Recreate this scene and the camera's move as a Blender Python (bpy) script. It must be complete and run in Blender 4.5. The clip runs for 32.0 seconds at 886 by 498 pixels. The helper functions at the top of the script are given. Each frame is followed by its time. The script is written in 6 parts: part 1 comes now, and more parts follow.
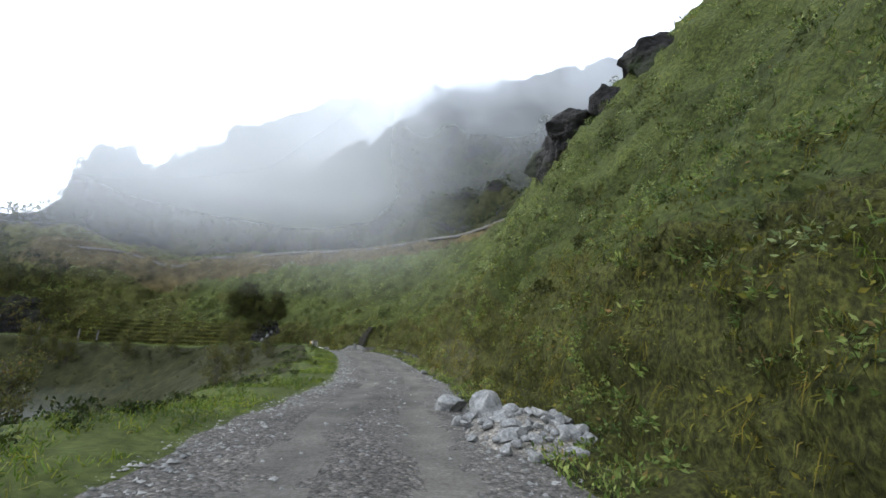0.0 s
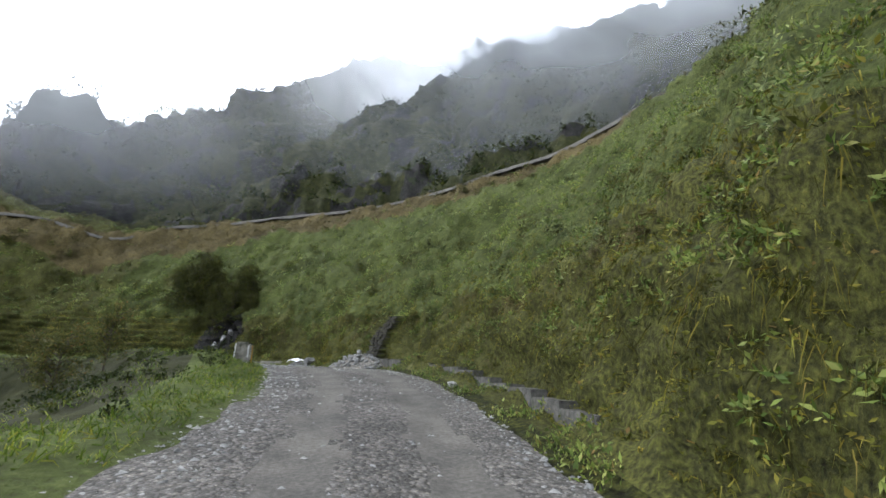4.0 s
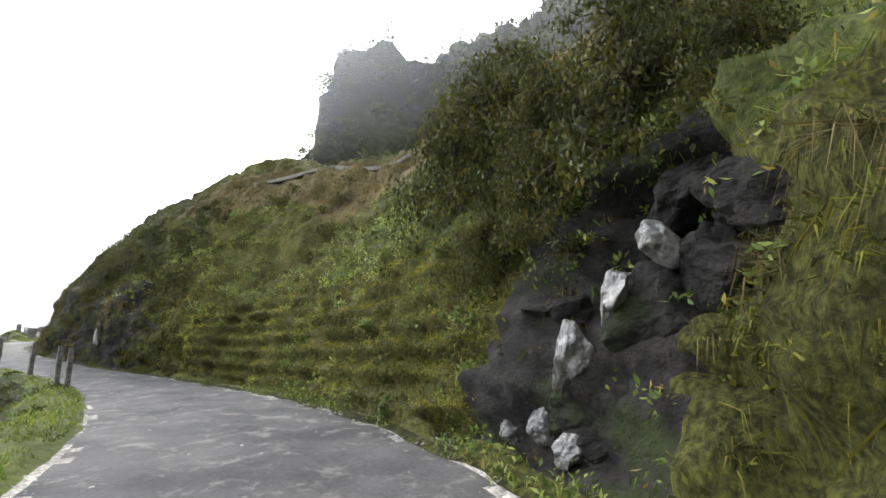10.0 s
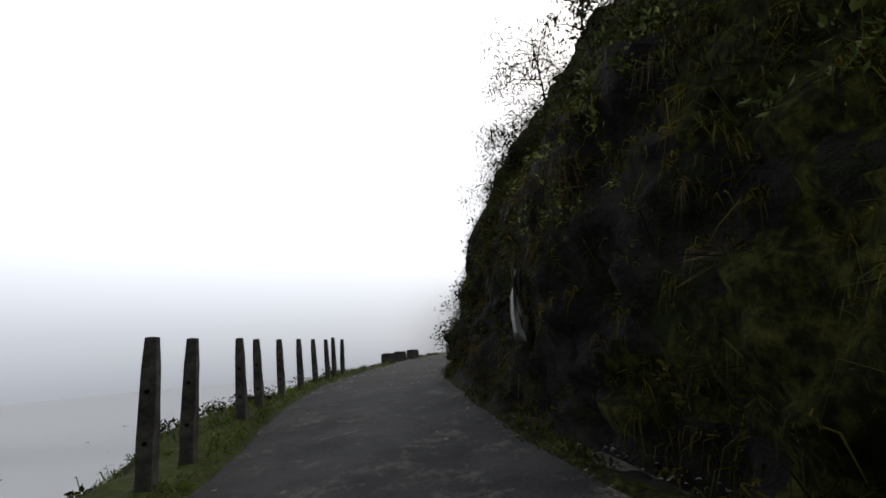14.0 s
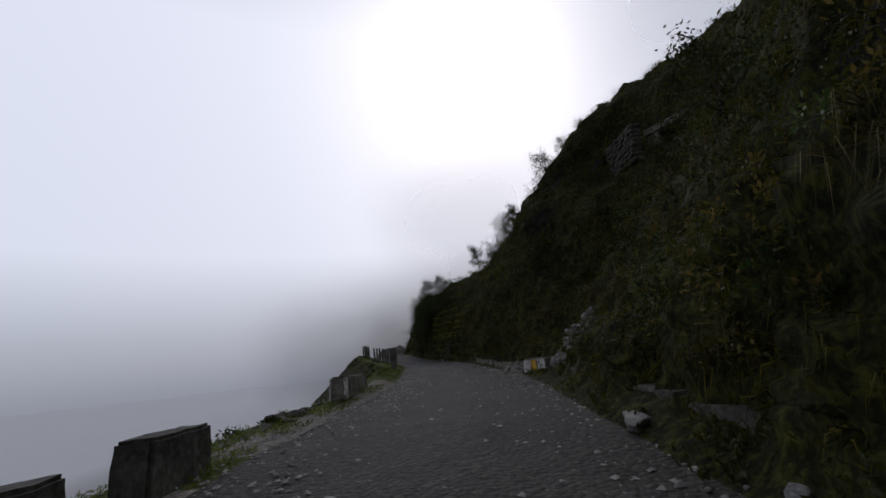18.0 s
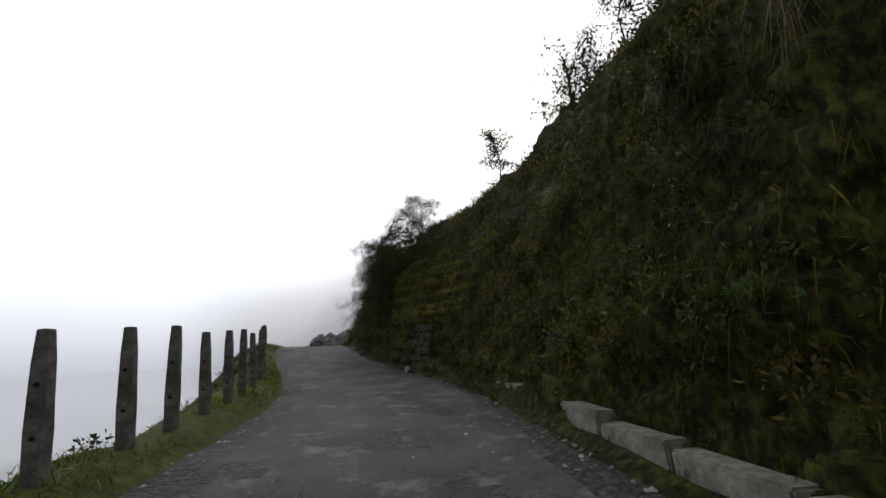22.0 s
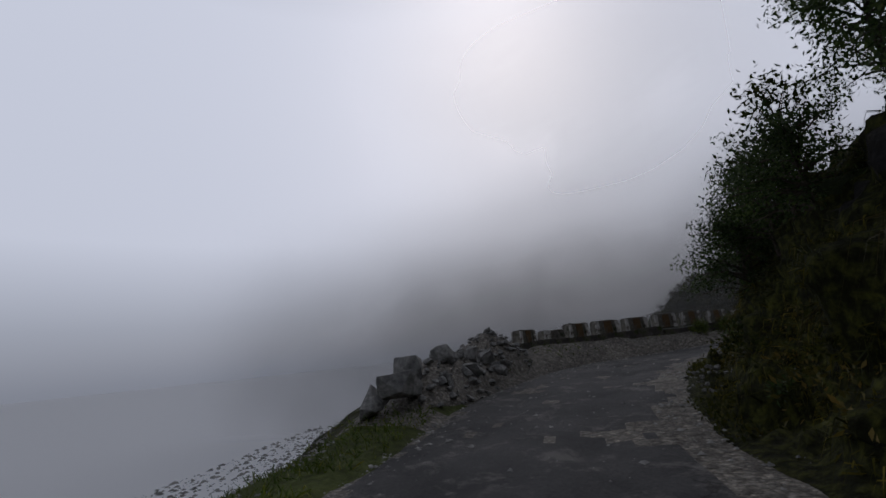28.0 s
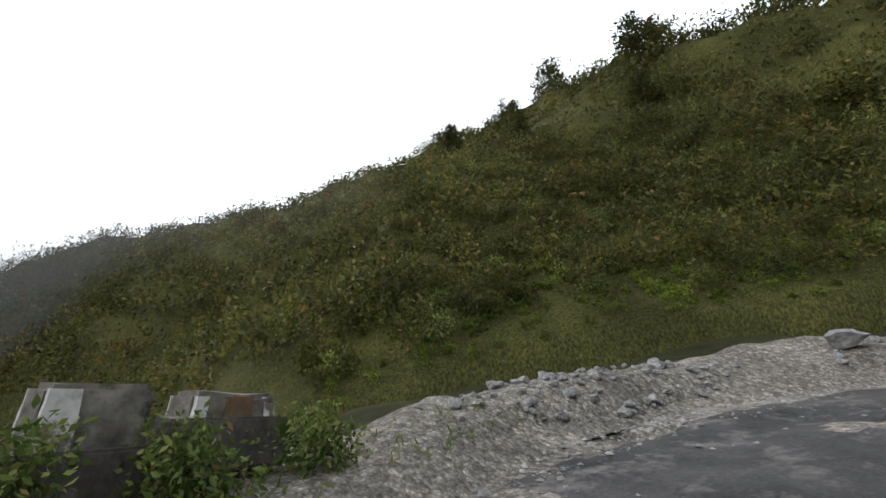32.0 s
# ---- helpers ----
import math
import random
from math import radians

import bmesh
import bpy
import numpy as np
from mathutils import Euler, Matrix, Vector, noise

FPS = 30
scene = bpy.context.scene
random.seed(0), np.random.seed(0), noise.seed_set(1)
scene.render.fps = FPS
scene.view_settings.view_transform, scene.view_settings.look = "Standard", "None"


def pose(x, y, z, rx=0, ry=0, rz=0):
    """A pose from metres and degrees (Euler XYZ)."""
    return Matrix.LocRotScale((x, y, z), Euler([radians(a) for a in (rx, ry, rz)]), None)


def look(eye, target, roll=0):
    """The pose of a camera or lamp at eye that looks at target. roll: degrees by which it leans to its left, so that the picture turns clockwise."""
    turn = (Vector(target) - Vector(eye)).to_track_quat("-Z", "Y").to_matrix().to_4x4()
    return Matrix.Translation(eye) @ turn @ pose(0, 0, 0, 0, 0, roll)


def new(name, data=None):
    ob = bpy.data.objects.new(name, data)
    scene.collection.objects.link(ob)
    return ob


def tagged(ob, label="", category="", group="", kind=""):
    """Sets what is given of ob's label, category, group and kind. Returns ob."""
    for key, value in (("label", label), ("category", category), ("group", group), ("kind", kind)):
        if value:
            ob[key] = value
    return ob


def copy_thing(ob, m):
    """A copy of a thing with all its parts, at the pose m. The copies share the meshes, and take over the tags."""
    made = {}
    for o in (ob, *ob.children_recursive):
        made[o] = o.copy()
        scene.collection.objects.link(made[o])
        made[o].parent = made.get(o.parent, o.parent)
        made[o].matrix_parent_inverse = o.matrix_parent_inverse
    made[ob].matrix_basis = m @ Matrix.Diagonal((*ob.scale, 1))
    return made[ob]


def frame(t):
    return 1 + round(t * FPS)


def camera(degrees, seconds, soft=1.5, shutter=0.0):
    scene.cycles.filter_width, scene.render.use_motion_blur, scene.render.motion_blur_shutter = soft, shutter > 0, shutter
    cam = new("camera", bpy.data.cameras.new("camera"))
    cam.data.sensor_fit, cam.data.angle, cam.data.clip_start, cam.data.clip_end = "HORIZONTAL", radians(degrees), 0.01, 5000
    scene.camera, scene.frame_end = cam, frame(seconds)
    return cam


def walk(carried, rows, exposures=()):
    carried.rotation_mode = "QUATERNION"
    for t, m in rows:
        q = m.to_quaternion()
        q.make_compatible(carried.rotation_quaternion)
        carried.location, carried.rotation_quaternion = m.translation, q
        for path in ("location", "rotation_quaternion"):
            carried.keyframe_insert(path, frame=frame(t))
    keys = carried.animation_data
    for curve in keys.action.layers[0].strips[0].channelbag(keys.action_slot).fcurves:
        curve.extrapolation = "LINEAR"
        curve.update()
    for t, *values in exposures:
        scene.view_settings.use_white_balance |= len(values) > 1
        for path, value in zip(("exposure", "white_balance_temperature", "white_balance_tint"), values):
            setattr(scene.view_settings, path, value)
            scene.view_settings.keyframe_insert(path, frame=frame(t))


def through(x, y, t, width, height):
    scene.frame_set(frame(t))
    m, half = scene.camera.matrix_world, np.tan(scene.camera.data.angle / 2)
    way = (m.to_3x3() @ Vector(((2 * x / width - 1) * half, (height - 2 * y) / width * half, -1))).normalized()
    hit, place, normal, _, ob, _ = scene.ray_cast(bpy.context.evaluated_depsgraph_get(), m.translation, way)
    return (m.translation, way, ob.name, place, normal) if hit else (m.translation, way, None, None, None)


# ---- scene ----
cam = camera(89.6, 32.0, soft=1.6)


def view(x, y, z, yaw, pitch, roll):
    a, b = radians(yaw), radians(pitch)
    way = Vector((-math.sin(a) * math.cos(b), math.cos(a) * math.cos(b), math.sin(b)))
    return look(Vector((x, y, z)), Vector((x, y, z)) + way, roll)


PATH = [
    (0.0, view(-0.00, 0.00, 1.35, -22.7, 14.8, 2.2)),
    (0.5, view(0.72, 2.78, 1.46, -19.4, 14.4, 4.4)),
    (1.0, view(1.36, 5.50, 1.57, -17.2, 14.7, 5.2)),
    (1.5, view(2.11, 8.29, 1.66, -19.9, 14.6, 5.3)),
    (2.0, view(3.08, 11.00, 1.74, -23.8, 14.4, 4.6)),
    (2.5, view(4.20, 13.94, 1.84, -26.4, 14.6, 2.5)),
    (3.0, view(5.15, 16.95, 2.00, -22.9, 14.6, 1.0)),
    (3.5, view(5.94, 19.98, 2.15, -19.7, 14.8, 1.0)),
    (4.0, view(6.61, 22.99, 2.32, -17.7, 15.7, 2.2)),
    (4.5, view(7.19, 25.92, 2.53, -16.9, 17.8, 3.9)),
    (5.0, view(7.69, 28.71, 2.76, -14.5, 17.4, 5.3)),
    (5.5, view(8.10, 31.47, 3.00, -12.3, 18.1, 5.9)),
    (6.0, view(8.40, 34.15, 3.21, -9.5, 17.3, 4.5)),
    (6.5, view(8.43, 36.73, 3.42, -4.6, 15.2, 4.8)),
    (7.0, view(8.23, 39.17, 3.63, 2.2, 15.6, 2.7)),
    (7.5, view(7.68, 41.55, 3.73, 8.4, 11.3, 1.4)),
    (8.0, view(6.98, 43.76, 3.72, 12.2, 10.7, 2.2)),
    (8.5, view(6.13, 46.09, 3.72, 15.2, 11.7, 2.4)),
    (9.0, view(5.18, 48.43, 3.71, 17.9, 11.7, 0.2)),
    (9.5, view(4.00, 50.71, 3.71, 22.1, 11.8, -1.2)),
    (10.0, view(2.58, 52.84, 3.70, 28.6, 12.0, -1.2)),
    (10.5, view(0.61, 54.78, 3.73, 38.1, 12.2, -1.0)),
    (11.0, view(-1.68, 56.52, 3.73, 46.7, 11.4, -1.4)),
    (11.5, view(-4.31, 58.08, 3.70, 53.0, 11.3, -1.9)),
    (12.0, view(-7.20, 59.49, 3.69, 58.0, 11.7, -1.4)),
    (12.5, view(-10.29, 60.68, 3.65, 62.5, 10.5, -2.5)),
    (13.0, view(-13.38, 61.71, 3.66, 67.7, 12.4, -2.7)),
    (13.5, view(-16.37, 62.46, 3.72, 73.2, 14.0, -3.4)),
    (14.0, view(-19.21, 62.91, 3.83, 78.1, 14.3, -5.2)),
    (14.5, view(-22.01, 63.05, 3.98, 80.2, 14.5, -6.4)),
    (15.0, view(-24.83, 63.12, 4.18, 82.1, 16.2, -5.2)),
    (15.5, view(-27.71, 63.21, 4.42, 81.9, 16.6, -3.7)),
    (16.0, view(-30.70, 63.43, 4.66, 79.4, 15.7, -2.9)),
    (16.5, view(-33.84, 63.87, 4.86, 74.9, 13.5, -3.0)),
    (17.0, view(-37.19, 64.59, 5.00, 70.7, 14.1, -4.6)),
    (17.5, view(-40.56, 65.63, 5.14, 65.4, 12.8, -7.0)),
    (18.0, view(-43.64, 66.91, 5.30, 59.9, 14.5, -6.5)),
    (18.5, view(-46.55, 68.36, 5.50, 55.1, 15.3, -3.4)),
    (19.0, view(-49.11, 69.80, 5.64, 51.9, 14.1, -1.5)),
    (19.5, view(-51.53, 71.25, 5.74, 51.3, 14.7, -0.4)),
    (20.0, view(-53.87, 72.79, 5.86, 52.0, 14.9, -1.2)),
    (20.5, view(-56.18, 74.22, 5.96, 53.7, 11.7, -2.5)),
    (21.0, view(-58.58, 75.50, 6.04, 55.5, 12.3, -2.7)),
    (21.5, view(-61.07, 76.73, 6.12, 56.8, 13.0, -3.0)),
    (22.0, view(-63.52, 77.91, 6.20, 57.0, 13.0, -3.1)),
    (22.5, view(-66.01, 78.99, 6.32, 57.2, 13.1, -3.1)),
    (23.0, view(-68.41, 80.19, 6.45, 58.3, 13.2, -3.4)),
    (23.5, view(-70.84, 81.35, 6.56, 61.2, 14.4, -0.9)),
    (24.0, view(-73.30, 82.37, 6.66, 64.9, 14.3, -2.8)),
    (24.5, view(-75.81, 83.14, 6.76, 68.7, 13.1, -5.1)),
    (25.0, view(-78.48, 83.71, 6.91, 71.7, 15.7, 1.1)),
    (25.5, view(-81.26, 84.22, 7.09, 74.2, 13.7, 1.3)),
    (26.0, view(-84.11, 84.73, 7.39, 74.0, 17.6, -0.3)),
    (26.5, view(-86.98, 85.28, 7.74, 73.5, 18.1, -2.7)),
    (27.0, view(-89.84, 85.86, 8.02, 73.0, 17.0, -5.4)),
    (27.5, view(-92.66, 86.56, 8.22, 72.4, 16.4, -7.3)),
    (28.0, view(-95.40, 87.53, 8.32, 64.8, 13.4, -6.0)),
    (28.5, view(-97.82, 88.90, 8.34, 53.8, 13.3, -4.3)),
    (29.0, view(-99.96, 90.57, 8.39, 45.4, 15.2, -3.8)),
    (29.5, view(-101.89, 92.25, 8.48, 42.2, 14.4, -2.4)),
    (30.0, view(-103.61, 94.11, 8.62, 37.9, 14.5, -2.4)),
    (30.5, view(-104.97, 96.03, 8.73, 30.3, 13.1, -1.1)),
    (31.0, view(-105.87, 98.06, 8.80, 19.6, 14.8, -1.8)),
    (31.5, view(-106.25, 100.26, 8.88, 4.2, 15.1, -1.7)),
    (32.0, view(-106.05, 102.70, 8.94, -16.4, 18.2, 1.1)),
]
EXPOSURES = [
    (0.0, 0.0, 5800, 9), (6.0, 0.3, 5950, 10), (9.0, 0.75, 6300, 10), (10.0, 0.85, 6350, 10), (11.0, 0.65, 6400, 10), (12.0, -0.15, 6400, 10), (13.0, -0.9, 6400, 10), (14.5, -2.2, 6300, 12),
    (17.0, -2.6, 5950, 16), (20.0, -1.8, 6250, 13), (23.0, -1.35, 6350, 12), (24.0, -1.35, 6350, 12), (25.5, -2.1, 6200, 12), (27.5, -2.9, 5900, 16),
    (29.0, -2.5, 6100, 14), (30.5, -2.05, 6250, 13), (31.3, -1.45, 6250, 12), (32.0, -0.5, 6250, 10),
]
walk(cam, PATH, EXPOSURES)

# ---- light: overcast daylight inside the cloud ----
world = bpy.data.worlds.new("overcast_sky")
scene.world = world
world.use_nodes = True
wn, wl = world.node_tree.nodes, world.node_tree.links
wn.clear()
sky = wn.new("ShaderNodeTexSky")
sky.sky_type, sky.sun_disc = "NISHITA", False
sky.sun_elevation, sky.sun_rotation = radians(37), radians(-52)
sky.dust_density, sky.air_density = 6.0, 1.0
sky_bg = wn.new("ShaderNodeBackground")
sky_bg.inputs["Strength"].default_value = 0.05
cloud_bg = wn.new("ShaderNodeBackground")
cloud_bg.inputs["Strength"].default_value = 1.25
geo_w = wn.new("ShaderNodeTexCoord")
sep_w = wn.new("ShaderNodeSeparateXYZ")
ramp_w = wn.new("ShaderNodeValToRGB")
add_w = wn.new("ShaderNodeAddShader")
out_w = wn.new("ShaderNodeOutputWorld")
map_w = wn.new("ShaderNodeMapRange")
map_w.inputs["From Min"].default_value, map_w.inputs["From Max"].default_value = -0.4, 1.0
wl.new(geo_w.outputs["Generated"], sep_w.inputs[0])
wl.new(sep_w.outputs["Z"], map_w.inputs["Value"])
wl.new(map_w.outputs[0], ramp_w.inputs[0])
# the cloud is brightest on the sun's side
side_w = wn.new("ShaderNodeVectorMath")
side_w.operation = "DOT_PRODUCT"
side_w.inputs[1].default_value = (-0.79, 0.61, 0.0)
fade_w = wn.new("ShaderNodeMapRange")
fade_w.interpolation_type = "SMOOTHSTEP"
for key, value in (("From Min", -0.75), ("From Max", 0.35), ("To Min", 0.3), ("To Max", 1.0)):
    fade_w.inputs[key].default_value = value
glow_w = wn.new("ShaderNodeVectorMath")
glow_w.operation = "SCALE"
wl.new(geo_w.outputs["Generated"], side_w.inputs[0])
wl.new(side_w.outputs["Value"], fade_w.inputs["Value"])
wl.new(ramp_w.outputs[0], glow_w.inputs[0])
wl.new(fade_w.outputs[0], glow_w.inputs["Scale"])
wl.new(glow_w.outputs[0], cloud_bg.inputs["Color"])
wl.new(sky.outputs[0], sky_bg.inputs["Color"])
wl.new(sky_bg.outputs[0], add_w.inputs[0])
wl.new(cloud_bg.outputs[0], add_w.inputs[1])
wl.new(add_w.outputs[0], out_w.inputs[0])
cr = ramp_w.color_ramp
cr.elements[0].position, cr.elements[0].color = 0.0, (0.7, 0.73, 0.8, 1)
cr.elements[1].position, cr.elements[1].color = 1.0, (1.3, 1.35, 1.43, 1)
for p, c in ((0.2, (0.95, 1.0, 1.08, 1)), (0.29, (1.24, 1.3, 1.4, 1)), (0.36, (1.75, 1.83, 1.95, 1)), (0.47, (3.0, 3.08, 3.2, 1)), (0.75, (3.2, 3.28, 3.4, 1))):
    el = cr.elements.new(p)
    el.color = c
sun = new("sun", bpy.data.lights.new("sun", "SUN"))
sun.data.energy, sun.data.angle, sun.data.color = 1.5, radians(20), (1.0, 0.97, 0.91)
sun.matrix_world = look((-64, 50, 62), (0, 0, 0))

# ---- materials ----
def material(name, rough=0.85, spec=0.3):
    m = bpy.data.materials.new(name)
    m.use_nodes = True
    b = m.node_tree.nodes["Principled BSDF"]
    b.inputs["Roughness"].default_value = rough
    b.inputs["Specular IOR Level"].default_value = spec
    return m, m.node_tree.nodes, m.node_tree.links, b


def noise_node(n, l, scale, detail=6.0, rough=0.6, coord="Object", stretch=None):
    tc = n.new("ShaderNodeTexCoord")
    nz = n.new("ShaderNodeTexNoise")
    nz.inputs["Scale"].default_value, nz.inputs["Detail"].default_value, nz.inputs["Roughness"].default_value = scale, detail, rough
    if stretch:
        mp = n.new("ShaderNodeMapping")
        mp.inputs["Scale"].default_value = stretch
        l.new(tc.outputs[coord], mp.inputs[0])
        l.new(mp.outputs[0], nz.inputs["Vector"])
    else:
        l.new(tc.outputs[coord], nz.inputs["Vector"])
    return nz.outputs["Fac"]


def ramp_node(n, l, fac, stops):
    r = n.new("ShaderNodeValToRGB")
    e = r.color_ramp.elements
    while len(e) < len(stops):
        e.new(0.5)
    for k, (p, c) in enumerate(stops):
        e[k].position, e[k].color = p, (*c, 1)
    l.new(fac, r.inputs[0])
    return r.outputs[0]


def mix_node(n, l, fac, a, b, how="MIX"):
    m = n.new("ShaderNodeMix")
    m.data_type, m.blend_type = "RGBA", how
    for k, v in ((0, fac), (6, a), (7, b)):
        if isinstance(v, (int, float)):
            m.inputs[k].default_value = v
        elif isinstance(v, tuple):
            m.inputs[k].default_value = (*v, 1)
        else:
            l.new(v, m.inputs[k])
    return m.outputs[2]


def bump_node(n, l, b, height, strength=0.5, dist=0.05):
    bp = n.new("ShaderNodeBump")
    bp.inputs["Strength"].default_value, bp.inputs["Distance"].default_value = strength, dist
    l.new(height, bp.inputs["Height"])
    l.new(bp.outputs[0], b.inputs["Normal"])


def surface(name, stops, big=0.4, small=6.0, rough=0.9, bump=0.6, dist=0.06, spec=0.08, stain=None, stretch=None, lump=0):
    """Two scales of noise: broad patches tint the fine grain."""
    m, n, l, b = material(name, rough, spec)
    fine = noise_node(n, l, small, 8, 0.65, stretch=stretch)
    broad = noise_node(n, l, big, 4, 0.6)
    c = ramp_node(n, l, fine, stops)
    tint = ramp_node(n, l, broad, [(0.3, (0.55, 0.55, 0.55)), (0.7, (1.25, 1.22, 1.15))])
    c = mix_node(n, l, 1.0, c, tint, "MULTIPLY")
    if stain:
        patch = ramp_node(n, l, noise_node(n, l, stain[1], 6, 0.7), [(stain[2], (0, 0, 0)), (stain[2] + 0.12, (1, 1, 1))])
        c = mix_node(n, l, patch, c, stain[0])
    l.new(c, b.inputs["Base Color"])
    high = fine
    if lump:
        high = mix_node(n, l, 0.65, fine, noise_node(n, l, lump, 3, 0.5))
    bump_node(n, l, b, high, bump, dist)
    return m


def gravel(name, stops, big, stones, rough=0.85, spec=0.1):
    """Ground of packed stones: cells of two sizes, each with its own tone, in a dirt of noise."""
    m, n, l, b = material(name, rough, spec)
    tc = n.new("ShaderNodeTexCoord")
    cells = []
    for sc in (stones, stones * 2.7):
        vo = n.new("ShaderNodeTexVoronoi")
        vo.inputs["Scale"].default_value = sc
        l.new(tc.outputs["Object"], vo.inputs["Vector"])
        cells.append(vo)
    base = ramp_node(n, l, noise_node(n, l, 9, 8, 0.7), stops)
    for vo in cells:
        tone = ramp_node(n, l, vo.outputs["Color"], [(0.1, (0.62, 0.62, 0.62)), (0.6, (1.0, 1.0, 1.0)), (0.95, (1.5, 1.47, 1.42))])
        base = mix_node(n, l, 1.0, base, tone, "MULTIPLY")
        gap = ramp_node(n, l, vo.outputs["Distance"], [(0.3, (1, 1, 1)), (0.75, (0.6, 0.58, 0.55))])
        base = mix_node(n, l, 0.7, base, gap, "MULTIPLY")
    tint = ramp_node(n, l, noise_node(n, l, big, 4, 0.6), [(0.3, (0.6, 0.59, 0.57)), (0.7, (1.25, 1.22, 1.17))])
    l.new(mix_node(n, l, 1.0, base, tint, "MULTIPLY"), b.inputs["Base Color"])
    flip = n.new("ShaderNodeMath")
    flip.operation = "SUBTRACT"
    flip.inputs[0].default_value = 1.0
    l.new(cells[0].outputs["Distance"], flip.inputs[1])
    bump_node(n, l, b, flip.outputs[0], 0.8, 0.03)
    return m


def leafy(name, stops, rough=0.55, through=0.35, spec=0.1):
    """Leaves: each one takes its own tint, and lets some light through."""
    m, n, l, b = material(name, rough, spec)
    g = n.new("ShaderNodeNewGeometry")
    c = ramp_node(n, l, g.outputs["Random Per Island"], stops)
    broad = noise_node(n, l, 0.25, 3, 0.6)
    tint = ramp_node(n, l, broad, [(0.32, (0.6, 0.62, 0.6)), (0.68, (1.3, 1.22, 1.0))])
    c = mix_node(n, l, 1.0, c, tint, "MULTIPLY")
    near = ramp_node(n, l, noise_node(n, l, 1.1, 3, 0.6), [(0.35, (0.62, 0.64, 0.62)), (0.65, (1.35, 1.28, 1.1))])
    c = mix_node(n, l, 1.0, c, near, "MULTIPLY")
    l.new(c, b.inputs["Base Color"])
    tr = n.new("ShaderNodeBsdfTranslucent")
    l.new(c, tr.inputs["Color"])
    mx = n.new("ShaderNodeMixShader")
    mx.inputs[0].default_value = through
    l.new(b.outputs[0], mx.inputs[1])
    l.new(tr.outputs[0], mx.inputs[2])
    l.new(mx.outputs[0], n["Material Output"].inputs["Surface"])
    return m


# darker copy of the moss bank: the hillside's shade is in its colour
M_SOIL = surface("mossy_soil_darkened_for_shade", [(0.3, (0.005, 0.0042, 0.0024)), (0.47, (0.018, 0.0195, 0.0062)), (0.62, (0.056, 0.06, 0.0125)), (0.8, (0.115, 0.1, 0.022))], 0.5, 9, bump=1.0, dist=0.25, lump=2.2, stretch=(1, 1, 0.6))
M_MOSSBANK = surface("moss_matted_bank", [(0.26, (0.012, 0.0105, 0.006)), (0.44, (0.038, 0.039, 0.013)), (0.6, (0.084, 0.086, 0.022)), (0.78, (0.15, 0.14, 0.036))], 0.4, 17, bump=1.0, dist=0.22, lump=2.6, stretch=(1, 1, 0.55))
M_MEADOW = surface("green_slope_ground", [(0.28, (0.018, 0.021, 0.009)), (0.5, (0.054, 0.066, 0.019)), (0.72, (0.115, 0.124, 0.034))], 0.45, 9, bump=1.0, dist=0.25, lump=1.8)
# rock taken down to near black: the spur's deep shade is in its colour
M_ROCK = surface("wet_rock_darkened_for_shade", [(0.25, (0.0052, 0.00487, 0.00455)), (0.5, (0.0163, 0.0149, 0.0137)), (0.8, (0.0488, 0.0455, 0.0416))], 0.5, 3.5, rough=0.8, bump=1.0, dist=0.2, spec=0.12, stain=((0.022, 0.03, 0.009), 0.8, 0.54))
M_ROAD = gravel("worn_gravel_road", [(0.25, (0.075, 0.073, 0.069)), (0.5, (0.13, 0.125, 0.118)), (0.8, (0.22, 0.21, 0.2))], 0.5, 16)
def asphalt():
    """Old asphalt: grain, worn pale patches, dark mended patches, and a net of cracks."""
    m, n, l, b = material("patched_asphalt", 0.8, 0.12)
    grain = noise_node(n, l, 26, 8, 0.7)
    c = ramp_node(n, l, grain, [(0.3, (0.03, 0.03, 0.031)), (0.6, (0.058, 0.057, 0.057)), (0.85, (0.12, 0.117, 0.113))])
    c = mix_node(n, l, 1.0, c, ramp_node(n, l, noise_node(n, l, 0.7, 5, 0.65), [(0.35, (0.55, 0.55, 0.56)), (0.65, (1.35, 1.32, 1.27))]), "MULTIPLY")
    worn = ramp_node(n, l, noise_node(n, l, 1.6, 8, 0.75), [(0.53, (0, 0, 0)), (0.63, (1, 1, 1))])
    c = mix_node(n, l, worn, c, (0.125, 0.118, 0.108))
    tc = n.new("ShaderNodeTexCoord")
    bend = n.new("ShaderNodeTexNoise")
    bend.inputs["Scale"].default_value, bend.inputs["Detail"].default_value = 3.0, 5.0
    l.new(tc.outputs["Object"], bend.inputs["Vector"])
    add = n.new("ShaderNodeVectorMath")
    add.operation = "MULTIPLY_ADD"
    add.inputs[1].default_value = (0.5, 0.5, 0.5)
    l.new(bend.outputs["Color"], add.inputs[0])
    l.new(tc.outputs["Object"], add.inputs[2])
    vo = n.new("ShaderNodeTexVoronoi")
    vo.feature = "DISTANCE_TO_EDGE"
    vo.inputs["Scale"].default_value = 1.3
    l.new(add.outputs[0], vo.inputs["Vector"])
    crack = ramp_node(n, l, vo.outputs["Distance"], [(0.005, (0.35, 0.34, 0.33)), (0.025, (1, 1, 1))])
    torn = ramp_node(n, l, noise_node(n, l, 0.45, 4, 0.6), [(0.5, (0, 0, 0)), (0.62, (0.75, 0.75, 0.75))])
    c = mix_node(n, l, torn, c, mix_node(n, l, 1.0, c, crack, "MULTIPLY"))
    l.new(c, b.inputs["Base Color"])
    bump_node(n, l, b, mix_node(n, l, 0.5, grain, worn), 0.6, 0.03)
    return m


